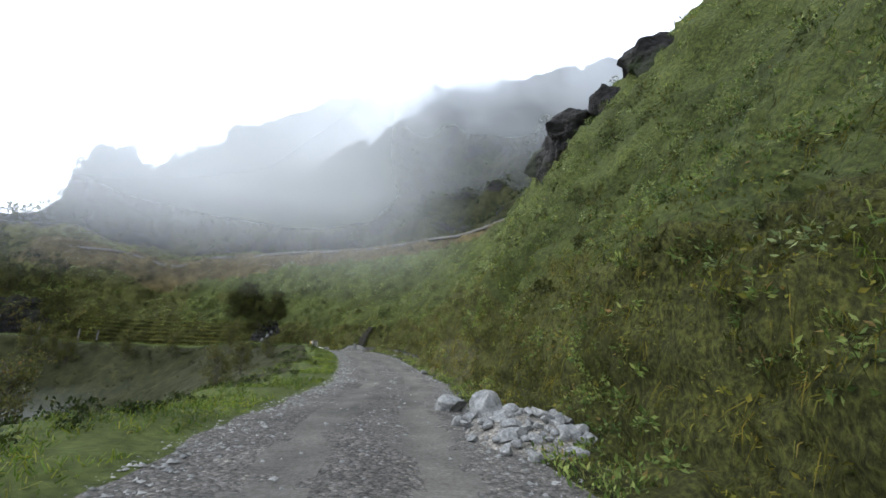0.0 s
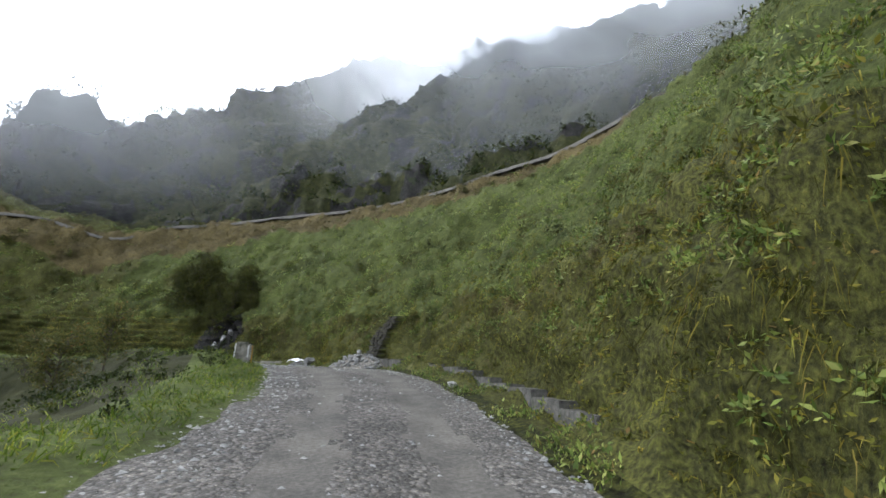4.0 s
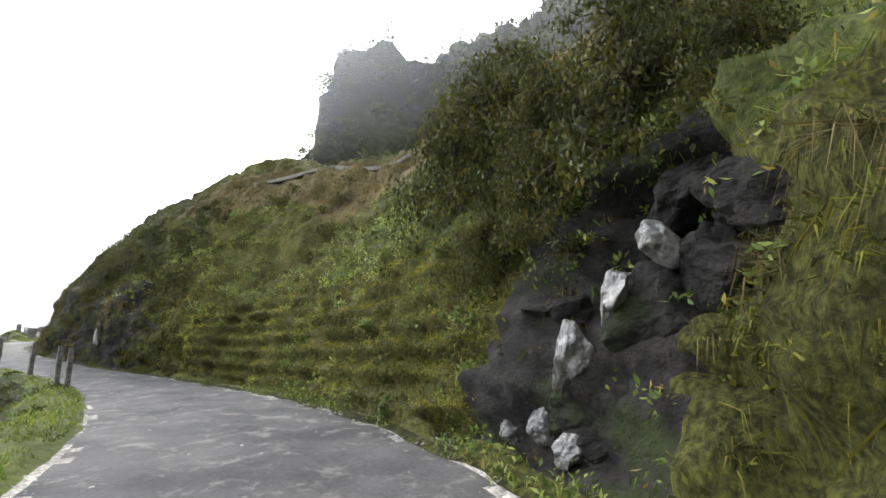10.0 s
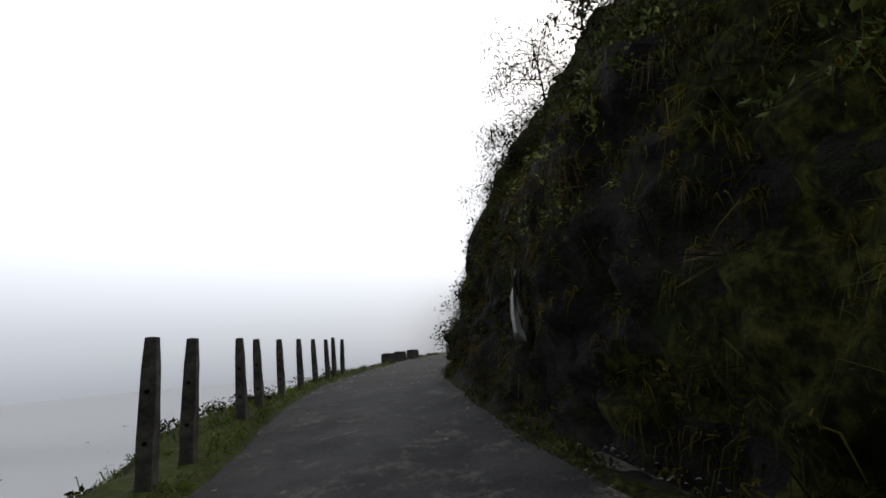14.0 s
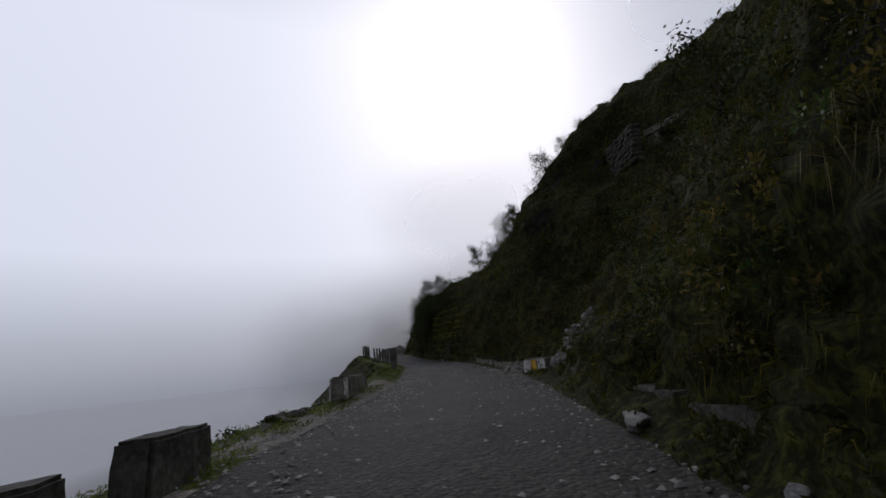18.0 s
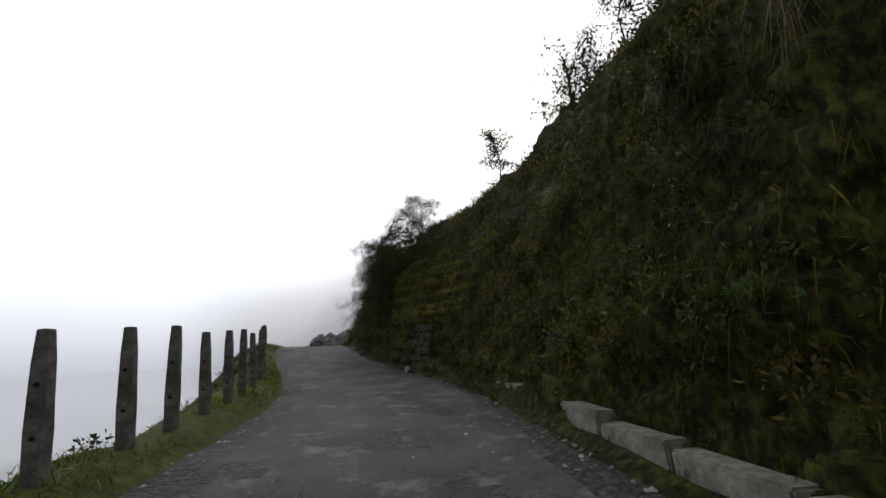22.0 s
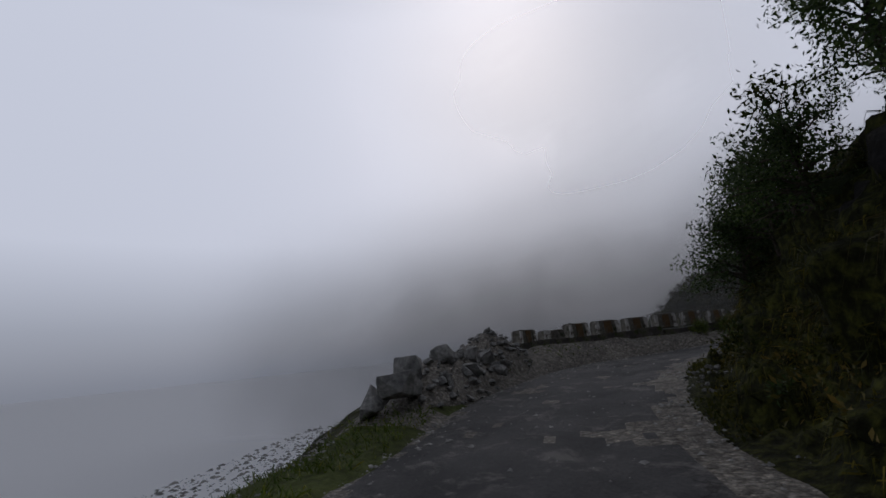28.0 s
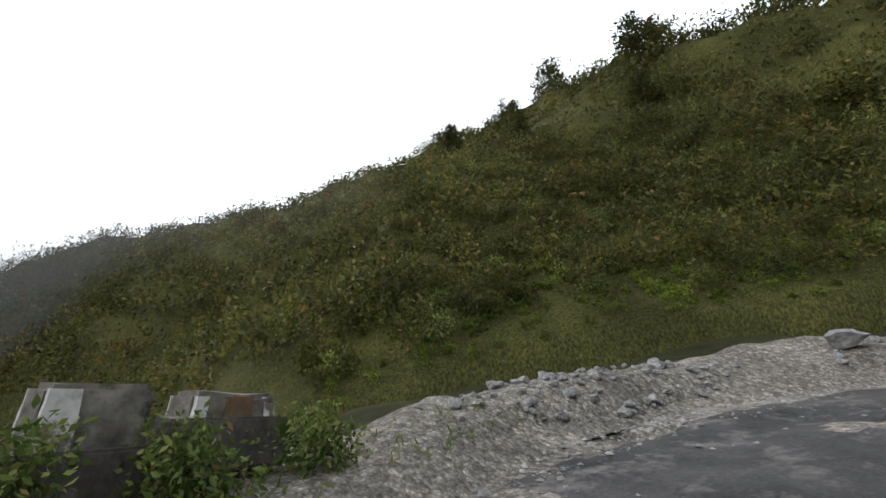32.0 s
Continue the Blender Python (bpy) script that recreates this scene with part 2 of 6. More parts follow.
M_TAR = asphalt()
M_GROUND = surface("valley_ground", [(0.25, (0.012, 0.012, 0.006)), (0.55, (0.028, 0.03, 0.011)), (0.8, (0.055, 0.055, 0.018))], 0.05, 1.2, bump=1.0, dist=0.6, lump=0.5)
M_VERGE = surface("grassy_earth", [(0.25, (0.03, 0.032, 0.013)), (0.5, (0.06, 0.075, 0.02)), (0.8, (0.11, 0.13, 0.04))], 0.5, 7, bump=0.8, dist=0.08)
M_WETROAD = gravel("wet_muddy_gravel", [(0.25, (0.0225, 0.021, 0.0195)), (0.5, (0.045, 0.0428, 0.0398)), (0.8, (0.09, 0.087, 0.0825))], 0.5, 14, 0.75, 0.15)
M_SHOULDER = gravel("damp_stony_shoulder", [(0.25, (0.115, 0.108, 0.098)), (0.5, (0.215, 0.205, 0.187)), (0.8, (0.38, 0.365, 0.34))], 0.5, 13)
M_PALEGRAVEL = gravel("pale_roadside_gravel", [(0.25, (0.2, 0.195, 0.185)), (0.5, (0.31, 0.305, 0.295)), (0.8, (0.46, 0.45, 0.43))], 0.5, 16)
M_TRACK = surface("packed_brown_wheel_track", [(0.25, (0.06, 0.056, 0.05)), (0.5, (0.10, 0.094, 0.084)), (0.8, (0.165, 0.155, 0.14))], 0.8, 20, rough=0.85, bump=0.5, dist=0.02)
M_DRYSLOPE = surface("dry_brown_grass_slope", [(0.28, (0.03, 0.024, 0.012)), (0.5, (0.075, 0.06, 0.026)), (0.75, (0.14, 0.112, 0.046))], 0.5, 10, bump=1.0, dist=0.2, lump=2.0)
M_MOSSWALL = surface("mossy_cut_face", [(0.25, (0.03, 0.027, 0.015)), (0.5, (0.072, 0.068, 0.032)), (0.8, (0.135, 0.125, 0.062))], 0.7, 11, rough=0.95, bump=0.9, dist=0.16, stain=((0.1, 0.1, 0.026), 1.8, 0.48))

# ---- the line of the road, by station: about five metres to one ----
ROAD_X = [-0.0, 1.4, 3.1, 5.2, 6.6, 7.7, 8.4, 8.2, 7.0, 5.2, 2.6, -1.7, -7.2, -13.4, -19.2, -24.8, -30.7, -37.2, -43.6, -49.1, -53.9, -58.6, -63.5, -68.4, -73.3, -78.5, -84.1, -89.8, -95.4, -100.0, -103.6, -105.9, -106.1]
ROAD_Y = [0.0, 5.5, 11.0, 16.9, 23.0, 28.7, 34.1, 39.2, 43.8, 48.4, 52.8, 56.5, 59.5, 61.7, 62.9, 63.1, 63.4, 64.6, 66.9, 69.8, 72.8, 75.5, 77.9, 80.2, 82.4, 83.7, 84.7, 85.9, 87.5, 90.6, 94.1, 98.1, 102.7]
ROAD_Z = [0.04, 0.26, 0.43, 0.69, 1.01, 1.45, 1.90, 2.32, 2.41, 2.40, 2.39, 2.42, 2.38, 2.35, 2.52, 2.87, 3.35, 3.69, 3.99, 4.33, 4.55, 4.73, 4.89, 5.14, 5.35, 5.60, 6.08, 6.71, 7.01, 7.08, 7.31, 7.49, 7.63]


def line_points():
    n = len(ROAD_X)
    pts = [np.array((ROAD_X[k], ROAD_Y[k], ROAD_Z[k])) for k in range(n)]
    back = pts[0] - pts[1]
    pts = [pts[0] + back * k for k in range(8, 0, -1)] + pts
    p, way = pts[-1], np.array((0.40, 0.917))
    for k in range(9):
        turn = radians(-31 if k < 3 else 0)
        way = np.array((way[0] * math.cos(turn) - way[1] * math.sin(turn), way[0] * math.sin(turn) + way[1] * math.cos(turn)))
        p = p + np.array((way[0] * 5, way[1] * 5, 0.8))
        pts.append(p)
    return np.array(pts)


LINE = line_points()
U0, U1 = -7.0, 36.0


def centre(u):
    """Smooth curve through the points of the line."""
    u = np.clip(np.asarray(u, float), U0, U1) + 8.0
    k = np.floor(u).astype(int)
    f = (u - k)[..., None]
    a, b, c, d = (LINE[np.clip(k + j, 0, len(LINE) - 1)] for j in (-1, 0, 1, 2))
    return 0.5 * (2 * b + (c - a) * f + (2 * a - 5 * b + 4 * c - d) * f**2 + (3 * b - a - 3 * c + d) * f**3)


def across(u):
    """Unit vectors to the right of the road."""
    t = centre(np.asarray(u, float) + 0.15) - centre(np.asarray(u, float) - 0.15)
    t = t[..., :2] / np.linalg.norm(t[..., :2], axis=-1, keepdims=True)
    return np.stack([t[..., 1], -t[..., 0]], -1)


def place(u, d, h):
    """World places from station, metres to the right of the line, and metres above the road."""
    p, r = centre(u), across(u)
    return np.stack([p[..., 0] + r[..., 0] * d, p[..., 1] + r[..., 1] * d, p[..., 2] + h], -1)


def spot(u, d, h=0.0, turn=0.0):
    """A pose at a station, its y axis along the road."""
    p, r = place(u, np.float64(d), np.float64(h)), across(u)
    return pose(p[0], p[1], p[2], 0, 0, math.degrees(math.atan2(r[1], r[0])) + turn)


def smooth(x, a, b):
    t = np.clip((x - a) / (b - a), 0, 1)
    return t * t * (3 - 2 * t)


def fractal(p, scale, octaves=3):
    return noise.fractal(Vector(p) * scale, 0.9, 2.1, octaves)


def grid_mesh(name, g, mat, smooth=True):
    nu, nv = g.shape[:2]
    me = bpy.data.meshes.new(name)
    i = np.arange(nu * nv).reshape(nu, nv)
    f = np.stack([i[:-1, :-1], i[1:, :-1], i[1:, 1:], i[:-1, 1:]], -1).reshape(-1, 4)
    me.from_pydata(g.reshape(-1, 3).tolist(), [], f.tolist())
    me.materials.append(mat)
    if smooth:
        me.shade_smooth()
    return new(name, me)


BANK, DROP = [], []


def bank(u, *nodes):
    BANK.append((u, np.array(nodes, float)))


def drop(u, *nodes):
    DROP.append((u, np.array(nodes, float)))


# the hillside above the road: metres out and up, from the road's edge to the skyline
bank(-7, (2.0, 0), (3.3, .15), (3.9, 1.9), (4.7, 3.4), (7.5, 6.5), (10, 9.8), (14, 17), (20, 25), (26, 30))
bank(1.7, (2.0, 0), (3.3, .15), (3.9, 1.9), (4.7, 3.4), (7.5, 6.5), (10, 9.8), (14, 17), (20, 25), (26, 30))
bank(2.62, (1.9, 0), (3.1, .15), (3.8, 1.6), (4.2, 3.4), (6.5, 6.5), (8.4, 10.5), (11, 15), (18, 22), (24, 28))
bank(2.82, (1.9, 0), (2.9, .15), (3.15, 2), (3.35, 4.2), (5.6, 6.5), (7.6, 11), (10, 14), (16, 20), (22, 26))
bank(3.8, (1.9, 0), (2.9, .15), (3.25, 2), (3.6, 4.0), (6, 6.6), (8.2, 11.5), (11, 14.5), (13.5, 18.5), (20, 24))
bank(5, (1.9, 0), (3.0, .3), (3.6, 2.2), (4.7, 4.4), (8, 8.6), (10.7, 13), (12.8, 17), (16, 20.5), (22, 25))
bank(6, (2, 0), (3.3, .3), (3.9, 1.9), (5.0, 3.8), (8.5, 7.6), (11.8, 11.2), (15, 14.6), (18, 15.4), (24, 17))
bank(7.5, (2.2, 0), (3.4, .3), (3.9, 1.6), (4.8, 3), (8.5, 6.8), (11.8, 10.6), (14.6, 14.2), (17.5, 15.2), (24, 16))
bank(8.8, (2.0, 0), (2.9, .2), (3.3, 1.6), (4.0, 3), (7.5, 6.8), (11, 11), (14, 14.6), (17.5, 15.4), (24, 16.5))
bank(10.2, (1.8, 0), (2.5, .2), (2.95, 1.6), (3.7, 3.2), (6.8, 6.8), (10.5, 11.2), (13.8, 14.8), (17.5, 15.6), (24, 16.5))
bank(11, (1.8, 0), (2.5, .2), (2.95, 1.6), (3.8, 3.3), (7, 6.9), (10.5, 11.2), (13.8, 14.8), (17.5, 15.6), (24, 16.5))
bank(12.4, (1.8, 0), (2.6, .2), (3.2, 1.8), (4.0, 3.6), (6.0, 5.5), (9, 9.2), (13, 13.6), (17, 15), (22, 16))
bank(13.1, (1.8, 0), (2.9, .2), (3.35, 1.8), (3.7, 3.2), (6.6, 5.4), (8.3, 7.8), (11, 11.4), (14.5, 13.6), (19, 14.5))
bank(14.1, (1.8, 0), (2.6, .2), (2.9, 2.2), (3.5, 4.4), (6.2, 7.2), (8.2, 10), (10.8, 12.8), (14, 14.4), (18, 15))
bank(15.1, (1.7, 0), (2.2, .2), (2.45, 2.0), (3.2, 4.2), (4.8, 6.5), (7.0, 9.4), (9.8, 12.2), (12.2, 15.2), (15, 16.2))
bank(16.0, (1.7, 0), (2.4, .3), (2.55, 1.6), (3.3, 4.2), (4.5, 6.4), (6.3, 9.0), (9.0, 11.4), (11.4, 14), (14, 15.2))
bank(17.15, (1.8, 0), (2.5, .3), (2.8, 1.4), (3.5, 3.8), (5.2, 6.6), (7.5, 10), (10, 12.4), (12.5, 13.6), (16, 14))
bank(18, (2.0, 0), (2.7, .4), (3.1, 1.8), (3.8, 3.6), (5.6, 6.5), (8.5, 11), (11, 13.4), (14, 14), (18, 14.4))
bank(20, (2.2, 0), (3.0, .4), (3.8, 1.4), (4.8, 3), (7.4, 6), (10, 9.5), (12.6, 13), (15, 16), (19, 18))
bank(21.1, (2.2, 0), (3.0, .4), (4.6, 1.2), (6.2, 2.5), (8.3, 4.0), (10.6, 7.2), (13.0, 9.4), (15.8, 15.4), (19, 18))
bank(21.9, (2.1, 0), (2.9, .4), (3.7, 1.5), (4.7, 3.2), (6.4, 5.8), (8.2, 8), (11.8, 10.8), (14.6, 15.4), (18, 18))
bank(22.5, (2.0, 0), (2.7, .4), (3.1, 1.8), (3.6, 4), (5.0, 7), (6.65, 9.9), (9.85, 13.7), (13.5, 16.7), (17.3, 18.7))
bank(24, (1.8, 0), (2.5, .3), (2.8, 1.8), (3.3, 3.4), (4.8, 6.1), (6.9, 8.8), (9.6, 11.2), (12.5, 13), (16, 14.4))
bank(25.3, (1.8, 0), (2.3, .3), (2.65, 1.8), (3.2, 3.4), (4.6, 5.4), (5.9, 6.6), (7.3, 7.6), (9.5, 8.6), (12, 9.4))
bank(27.3, (1.8, 0), (2.4, .2), (2.8, 1.2), (3.3, 2.4), (4.1, 4.0), (4.9, 5.2), (5.8, 6.2), (6.8, 7), (8, 7.5))
bank(28.6, (2.0, 0), (2.6, .2), (3.0, 1), (3.4, 2), (3.9, 3), (4.4, 3.8), (4.9, 4.3), (5.3, 4.6), (5.7, 4.8))
bank(30.4, (2.2, 0), (3.0, .2), (3.3, .7), (3.6, 1.3), (4.0, 1.9), (4.3, 2.4), (4.6, 2.7), (4.9, 2.9), (5.2, 3))
bank(39, (2.2, 0), (3.0, .2), (3.3, .7), (3.6, 1.3), (4.0, 1.9), (4.3, 2.4), (4.6, 2.7), (4.9, 2.9), (5.2, 3))
# the outer side: verge and fall, and past the bend the slope that rises again
drop(-7, (-2.2, 0), (-2.9, .1), (-4, .1), (-6, -.4), (-9, -1.5), (-13, -3.5), (-20, -8))
drop(4, (-2.2, 0), (-2.9, .1), (-4, .1), (-6, -.4), (-9, -1.5), (-13, -3.5), (-20, -8))
drop(7.5, (-2.3, 0), (-3, .1), (-4, .3), (-5, .2), (-7, -.8), (-10, -2.5), (-14, -5))
drop(9.5, (-2.3, 0), (-2.8, .2), (-3.8, .7), (-4.8, .6), (-6.5, -.6), (-9, -2.5), (-12, -5))
drop(12, (-2.1, 0), (-2.5, .15), (-3.2, .2), (-4.2, -.4), (-5.6, -2), (-8, -4), (-12, -8))
drop(13.4, (-1.7, 0), (-1.95, .18), (-2.6, .28), (-3.4, -.1), (-4.6, -1.5), (-7, -4), (-12, -10))
drop(17, (-1.7, 0), (-1.95, .16), (-2.5, .2), (-3.2, -.2), (-4.6, -1.6), (-7, -4), (-12, -10))
drop(19, (-2.6, 0), (-3.2, .0), (-4.0, -.1), (-4.8, -.5), (-6, -2), (-8, -4.5), (-13, -11))
drop(22, (-2.3, 0), (-2.8, .25), (-3.5, .36), (-4.2, -.2), (-5.4, -1.6), (-7.5, -4), (-12, -10))
drop(26, (-2.2, 0), (-2.6, .22), (-3.2, .3), (-4.0, -.2), (-5.4, -1.6), (-7.5, -4), (-12, -10))
drop(28.8, (-1.9, 0), (-2.4, .1), (-3.4, .15), (-4.6, -.4), (-6, -2), (-9, -4.5), (-14, -10))
drop(30.6, (-1.8, 0), (-2.3, .45), (-3.0, .8), (-4.2, .75), (-6, -1.4), (-9, -4.5), (-14, -9))
drop(31.5, (-1.8, 0), (-2.35, .45), (-2.85, .82), (-3.9, .85), (-7, -2.2), (-13, -5.5), (-30, -8))
drop(32.0, (-1.9, 0), (-2.4, .45), (-2.9, .78), (-4.0, .75), (-8, -1.6), (-12, -4), (-20, -9))
drop(32.5, (-2.0, 0), (-2.6, .3), (-3.2, .4), (-4.6, .4), (-8, -.8), (-12, -2.5), (-18, -5))
drop(33.2, (-2.4, 0), (-3.3, .35), (-4.2, .5), (-6, .5), (-8, 0), (-11, -1), (-15, -2.5))
drop(34.2, (-2.4, 0), (-3.1, .5), (-4, .9), (-5.5, 1.1), (-7, 1.0), (-9, .3), (-12, -1))
drop(39, (-2.4, 0), (-3.1, .5), (-4, .9), (-5.5, 1.1), (-7, 1.0), (-9, .3), (-12, -1))


def sweep(table, us, samples):
    """Places on the hillside over all stations us: the nodes resampled, denser by the road."""
    key = np.array([u for u, _ in table])
    nod = np.array([n for _, n in table])
    k = np.clip(np.searchsorted(key, us, side="right") - 1, 0, len(key) - 2)
    f = (us - key[k]) / (key[k + 1] - key[k])
    f = (f * f * (3 - 2 * f))[:, None, None]
    prof = nod[k] * (1 - f) + nod[k + 1] * f
    out = np.zeros((len(us), samples, 2))
    m = prof.shape[1] - 1
    v = np.linspace(0, 1, samples) ** 1.25 * m
    for c in range(2):
        for r in range(len(us)):
            out[r, :, c] = np.interp(v, np.arange(m + 1), prof[r, :, c])
    return place(us[:, None] + 0 * out[..., 0], out[..., 0], out[..., 1])


def roughen(g, flat, sizes):
    """Push the ground in and out along its normal; the first columns stay flat."""
    du, dv = np.gradient(g, axis=0), np.gradient(g, axis=1)
    n = np.cross(du, dv)
    n /= np.linalg.norm(n, axis=-1, keepdims=True) + 1e-9
    n *= np.sign(n[..., 2:3] + 1e-6)
    add = np.zeros(g.shape[:2])
    for a in range(g.shape[0]):
        for b in range(flat, g.shape[1]):
            grow = min(1.0, (b - flat + 1) / 10)
            add[a, b] = grow * sum(s * fractal(g[a, b], q, 2) for s, q in sizes)
    return g + n * add[..., None], n


STEP = 0.03
US = np.arange(U0, U1 + 0.01, STEP)
COLS = 100
RIGHT, RIGHT_N = roughen(sweep(BANK, US, COLS), 8, ((0.42, 0.28), (0.3, 0.8)))
LEVEL, SIDE = centre(US)[:, 2], across(US)
for a in range(len(US)):
    for b in range(9, COLS):
        q = Vector(RIGHT[a, b])
        low = min(1.0, (b - 8) / 8)
        swell = 0.26 * abs(noise.noise(q * 0.85)) + 0.22 * abs(noise.noise(q * 2.0 + Vector((5, 1, 2)))) + 0.1 * abs(noise.noise(q * 4.6))
        RIGHT[a, b] += RIGHT_N[a, b] * low * (swell * 1.6 - 0.18)
        step = float(smooth(US[a], 10.9, 11.3) * (1 - smooth(US[a], 13.4, 14.0)) + smooth(US[a], 24.3, 24.6) * (1 - smooth(US[a], 25.5, 25.9)))
        if step > 0.01:
            q = Vector(RIGHT[a, b])
            h = q.z - LEVEL[a] + 0.14 * noise.noise(Vector((US[a] * 1.3, 0, 2)))
            tread = (h / 0.46) % 1.0
            RIGHT[a, b, :2] -= SIDE[a] * 0.24 * step * float(smooth(tread, 0.1, 0.75) * (1 - smooth(tread, 0.82, 1.0)) * (1 - smooth(h, 3.2, 4.6)))


def column(j):
    """The grid's column for a share of 71 steps from the road to the skyline."""
    return int(round(j * (COLS - 1) / 71))


def share(b):
    return b * 71 / (COLS - 1)

# the hollow of the small cave
for a, u in enumerate(US):
    k = math.exp(-(((u - 10.62) / 0.13) ** 2))
    if k > 0.01:
        w = across(u)
        for b in range(10, column(40)):
            h = RIGHT[a, b, 2] - centre(u)[2]
            RIGHT[a, b, :2] += w * 1.5 * k * max(0.0, min(1, (h - 1.2) / 0.8)) * max(0.0, min(1, (3.3 - h) / 0.5))
LEFT, LEFT_N = roughen(sweep(DROP, US, 40), 8, ((0.35, 0.2), (0.08, 1.2)))
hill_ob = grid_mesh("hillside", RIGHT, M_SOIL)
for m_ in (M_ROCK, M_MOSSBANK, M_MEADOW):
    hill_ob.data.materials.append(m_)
SHAPE = RIGHT.shape


def cavern(u, j):
    """The bare wet rock round the small cave."""
    return ((u > 10.46) & (u < 10.92) & (j > 9) & (j < 33)).astype(float)


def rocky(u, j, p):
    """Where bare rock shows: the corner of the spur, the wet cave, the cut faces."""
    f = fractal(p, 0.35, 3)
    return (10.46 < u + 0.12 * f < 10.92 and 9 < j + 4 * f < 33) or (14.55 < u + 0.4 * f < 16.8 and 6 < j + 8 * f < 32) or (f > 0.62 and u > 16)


hill_ob.data.materials.append(M_DRYSLOPE)
hill_ob.data.materials.append(M_MOSSWALL)


def dry_band(u, j):
    """The strip of dry grass below the upper road, wider towards the spur."""
    return smooth(u, 5.5, 7.5) * (1 - smooth(u, 15.0, 16.0)) * smooth(j, 57 - 0.9 * np.clip(u - 5, 0, 12) - 3, 57 - 0.9 * np.clip(u - 5, 0, 12)) * (1 - smooth(j, 57, 60))


mats = np.zeros((SHAPE[0] - 1, SHAPE[1] - 1), int)
for a in range(SHAPE[0] - 1):
    for b in range(8, SHAPE[1] - 1):
        q, j, u = RIGHT[a, b], share(b), US[a]
        f3 = fractal(q, 0.25, 3)
        if 2.8 < u + 0.1 * f3 < 4.4 and j + 4 * f3 < 21:
            mats[a, b] = 5
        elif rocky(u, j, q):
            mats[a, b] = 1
        # past the spur the darker soil stays, with shade in its colour
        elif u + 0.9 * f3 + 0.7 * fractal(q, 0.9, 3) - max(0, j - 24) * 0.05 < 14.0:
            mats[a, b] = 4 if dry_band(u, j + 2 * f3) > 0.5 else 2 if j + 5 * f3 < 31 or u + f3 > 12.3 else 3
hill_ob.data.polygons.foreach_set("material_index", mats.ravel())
hillside = tagged(hill_ob, "steep mossy hillside of soil and rock above the road", "hillside", kind="structure")
slope_ob = grid_mesh("valley_slope", LEFT, M_VERGE)
slope_ob.data.materials.append(M_GROUND)
slope_ob.data.materials.append(M_SHOULDER)
kinds = np.zeros((LEFT.shape[0] - 1, LEFT.shape[1] - 1), int)
kinds[:, 18:] = 1
for a in range(kinds.shape[0]):
    w = fractal(LEFT[a, 4], 0.5, 2)
    if US[a] > 29.5 + w:
        kinds[a, :18] = 2
    elif 18.6 < US[a] + w < 21.4:
        kinds[a, :13] = 2
slope_ob.data.polygons.foreach_set("material_index", kinds.ravel())
slope = tagged(slope_ob, "grassy verge and steep slope falling away below the road", "slope", kind="structure")

# the road: a shallow crown with ruts
RV = np.linspace(-2.7, 2.3, 34)
ru = np.arange(U0, U1 + 0.01, 0.06)
rd = np.repeat(RV[None], len(ru), 0)
rh = 0.03 - 0.012 * (rd / 2) ** 2 - 0.035 * np.exp(-(((np.abs(rd + 0.05) - 0.85) / 0.28) ** 2))
road_g = place(ru[:, None] + 0 * rd, rd, rh)
for a in range(len(ru)):
    for b in range(34):
        road_g[a, b, 2] += 0.03 * fractal(road_g[a, b], 0.8, 3) - (0.09 if ru[a] < 22 else 0.3) * max(0.0, fractal(road_g[a, b] + 9, 0.45 if ru[a] < 22 else 0.8, 2) - 0.4)
road_ob = grid_mesh("road", road_g, M_ROAD)
road_ob.data.materials.append(M_TAR)
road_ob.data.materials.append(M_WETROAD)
road_ob.data.materials.append(M_SHOULDER)
road_ob.data.materials.append(M_TRACK)
road_ob.data.materials.append(M_PALEGRAVEL)
tar = np.zeros((len(ru) - 1, 33), int)
for a in range(len(ru) - 1):
    for b in range(33):
        w = 0.35 * fractal(road_g[a, b], 0.9, 3)
        tar[a, b] = ((9.75 < ru[a] + 0.3 * w < 16.3 and -2.25 < RV[b] + w < 1.75) or (ru[a] + 2 * w > 22.2 and -1.95 < RV[b] + w < 1.55 and w < 0.17))
        if not tar[a, b] and ru[a] < 9.9 and abs(abs(RV[b] + 0.05) - 0.85) < 0.34 + 0.9 * w:
            tar[a, b] = 4
        if not tar[a, b] and 9.9 < ru[a] + w < 14.4:
            tar[a, b] = 5
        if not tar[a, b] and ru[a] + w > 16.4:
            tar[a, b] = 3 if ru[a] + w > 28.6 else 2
road_ob.data.polygons.foreach_set("material_index", tar.ravel())
road = tagged(road_ob, "narrow broken mountain road of gravel and worn asphalt", "road", kind="structure")

# the ground: one sheet out to the horizon, far below in the valley
gx = np.concatenate([[-2500, -1200, -600, -350], np.arange(-240, 121, 6.0), [200, 350, 700, 1300, 2500]])
gy = np.concatenate([[-2500, -1200, -600, -300, -150], np.arange(-80, 241, 6.0), [350, 700, 1300, 2500]])
near = centre(np.arange(U0, U1, 0.25))
gg = np.zeros((len(gx), len(gy), 3))
for a, x in enumerate(gx):
    dist = np.hypot(near[None, :, 0] - x, near[None, :, 1] - gy[:, None])
    k = dist.argmin(1)
    gap = dist[np.arange(len(gy)), k]
    gg[a, :, 0], gg[a, :, 1] = x, gy
    gg[a, :, 2] = near[k, 2] - 4 - np.minimum(gap * 0.62, 70)
ground = tagged(grid_mesh("ground", gg, M_GROUND), "wooded valley ground far below the road", "ground", kind="structure")

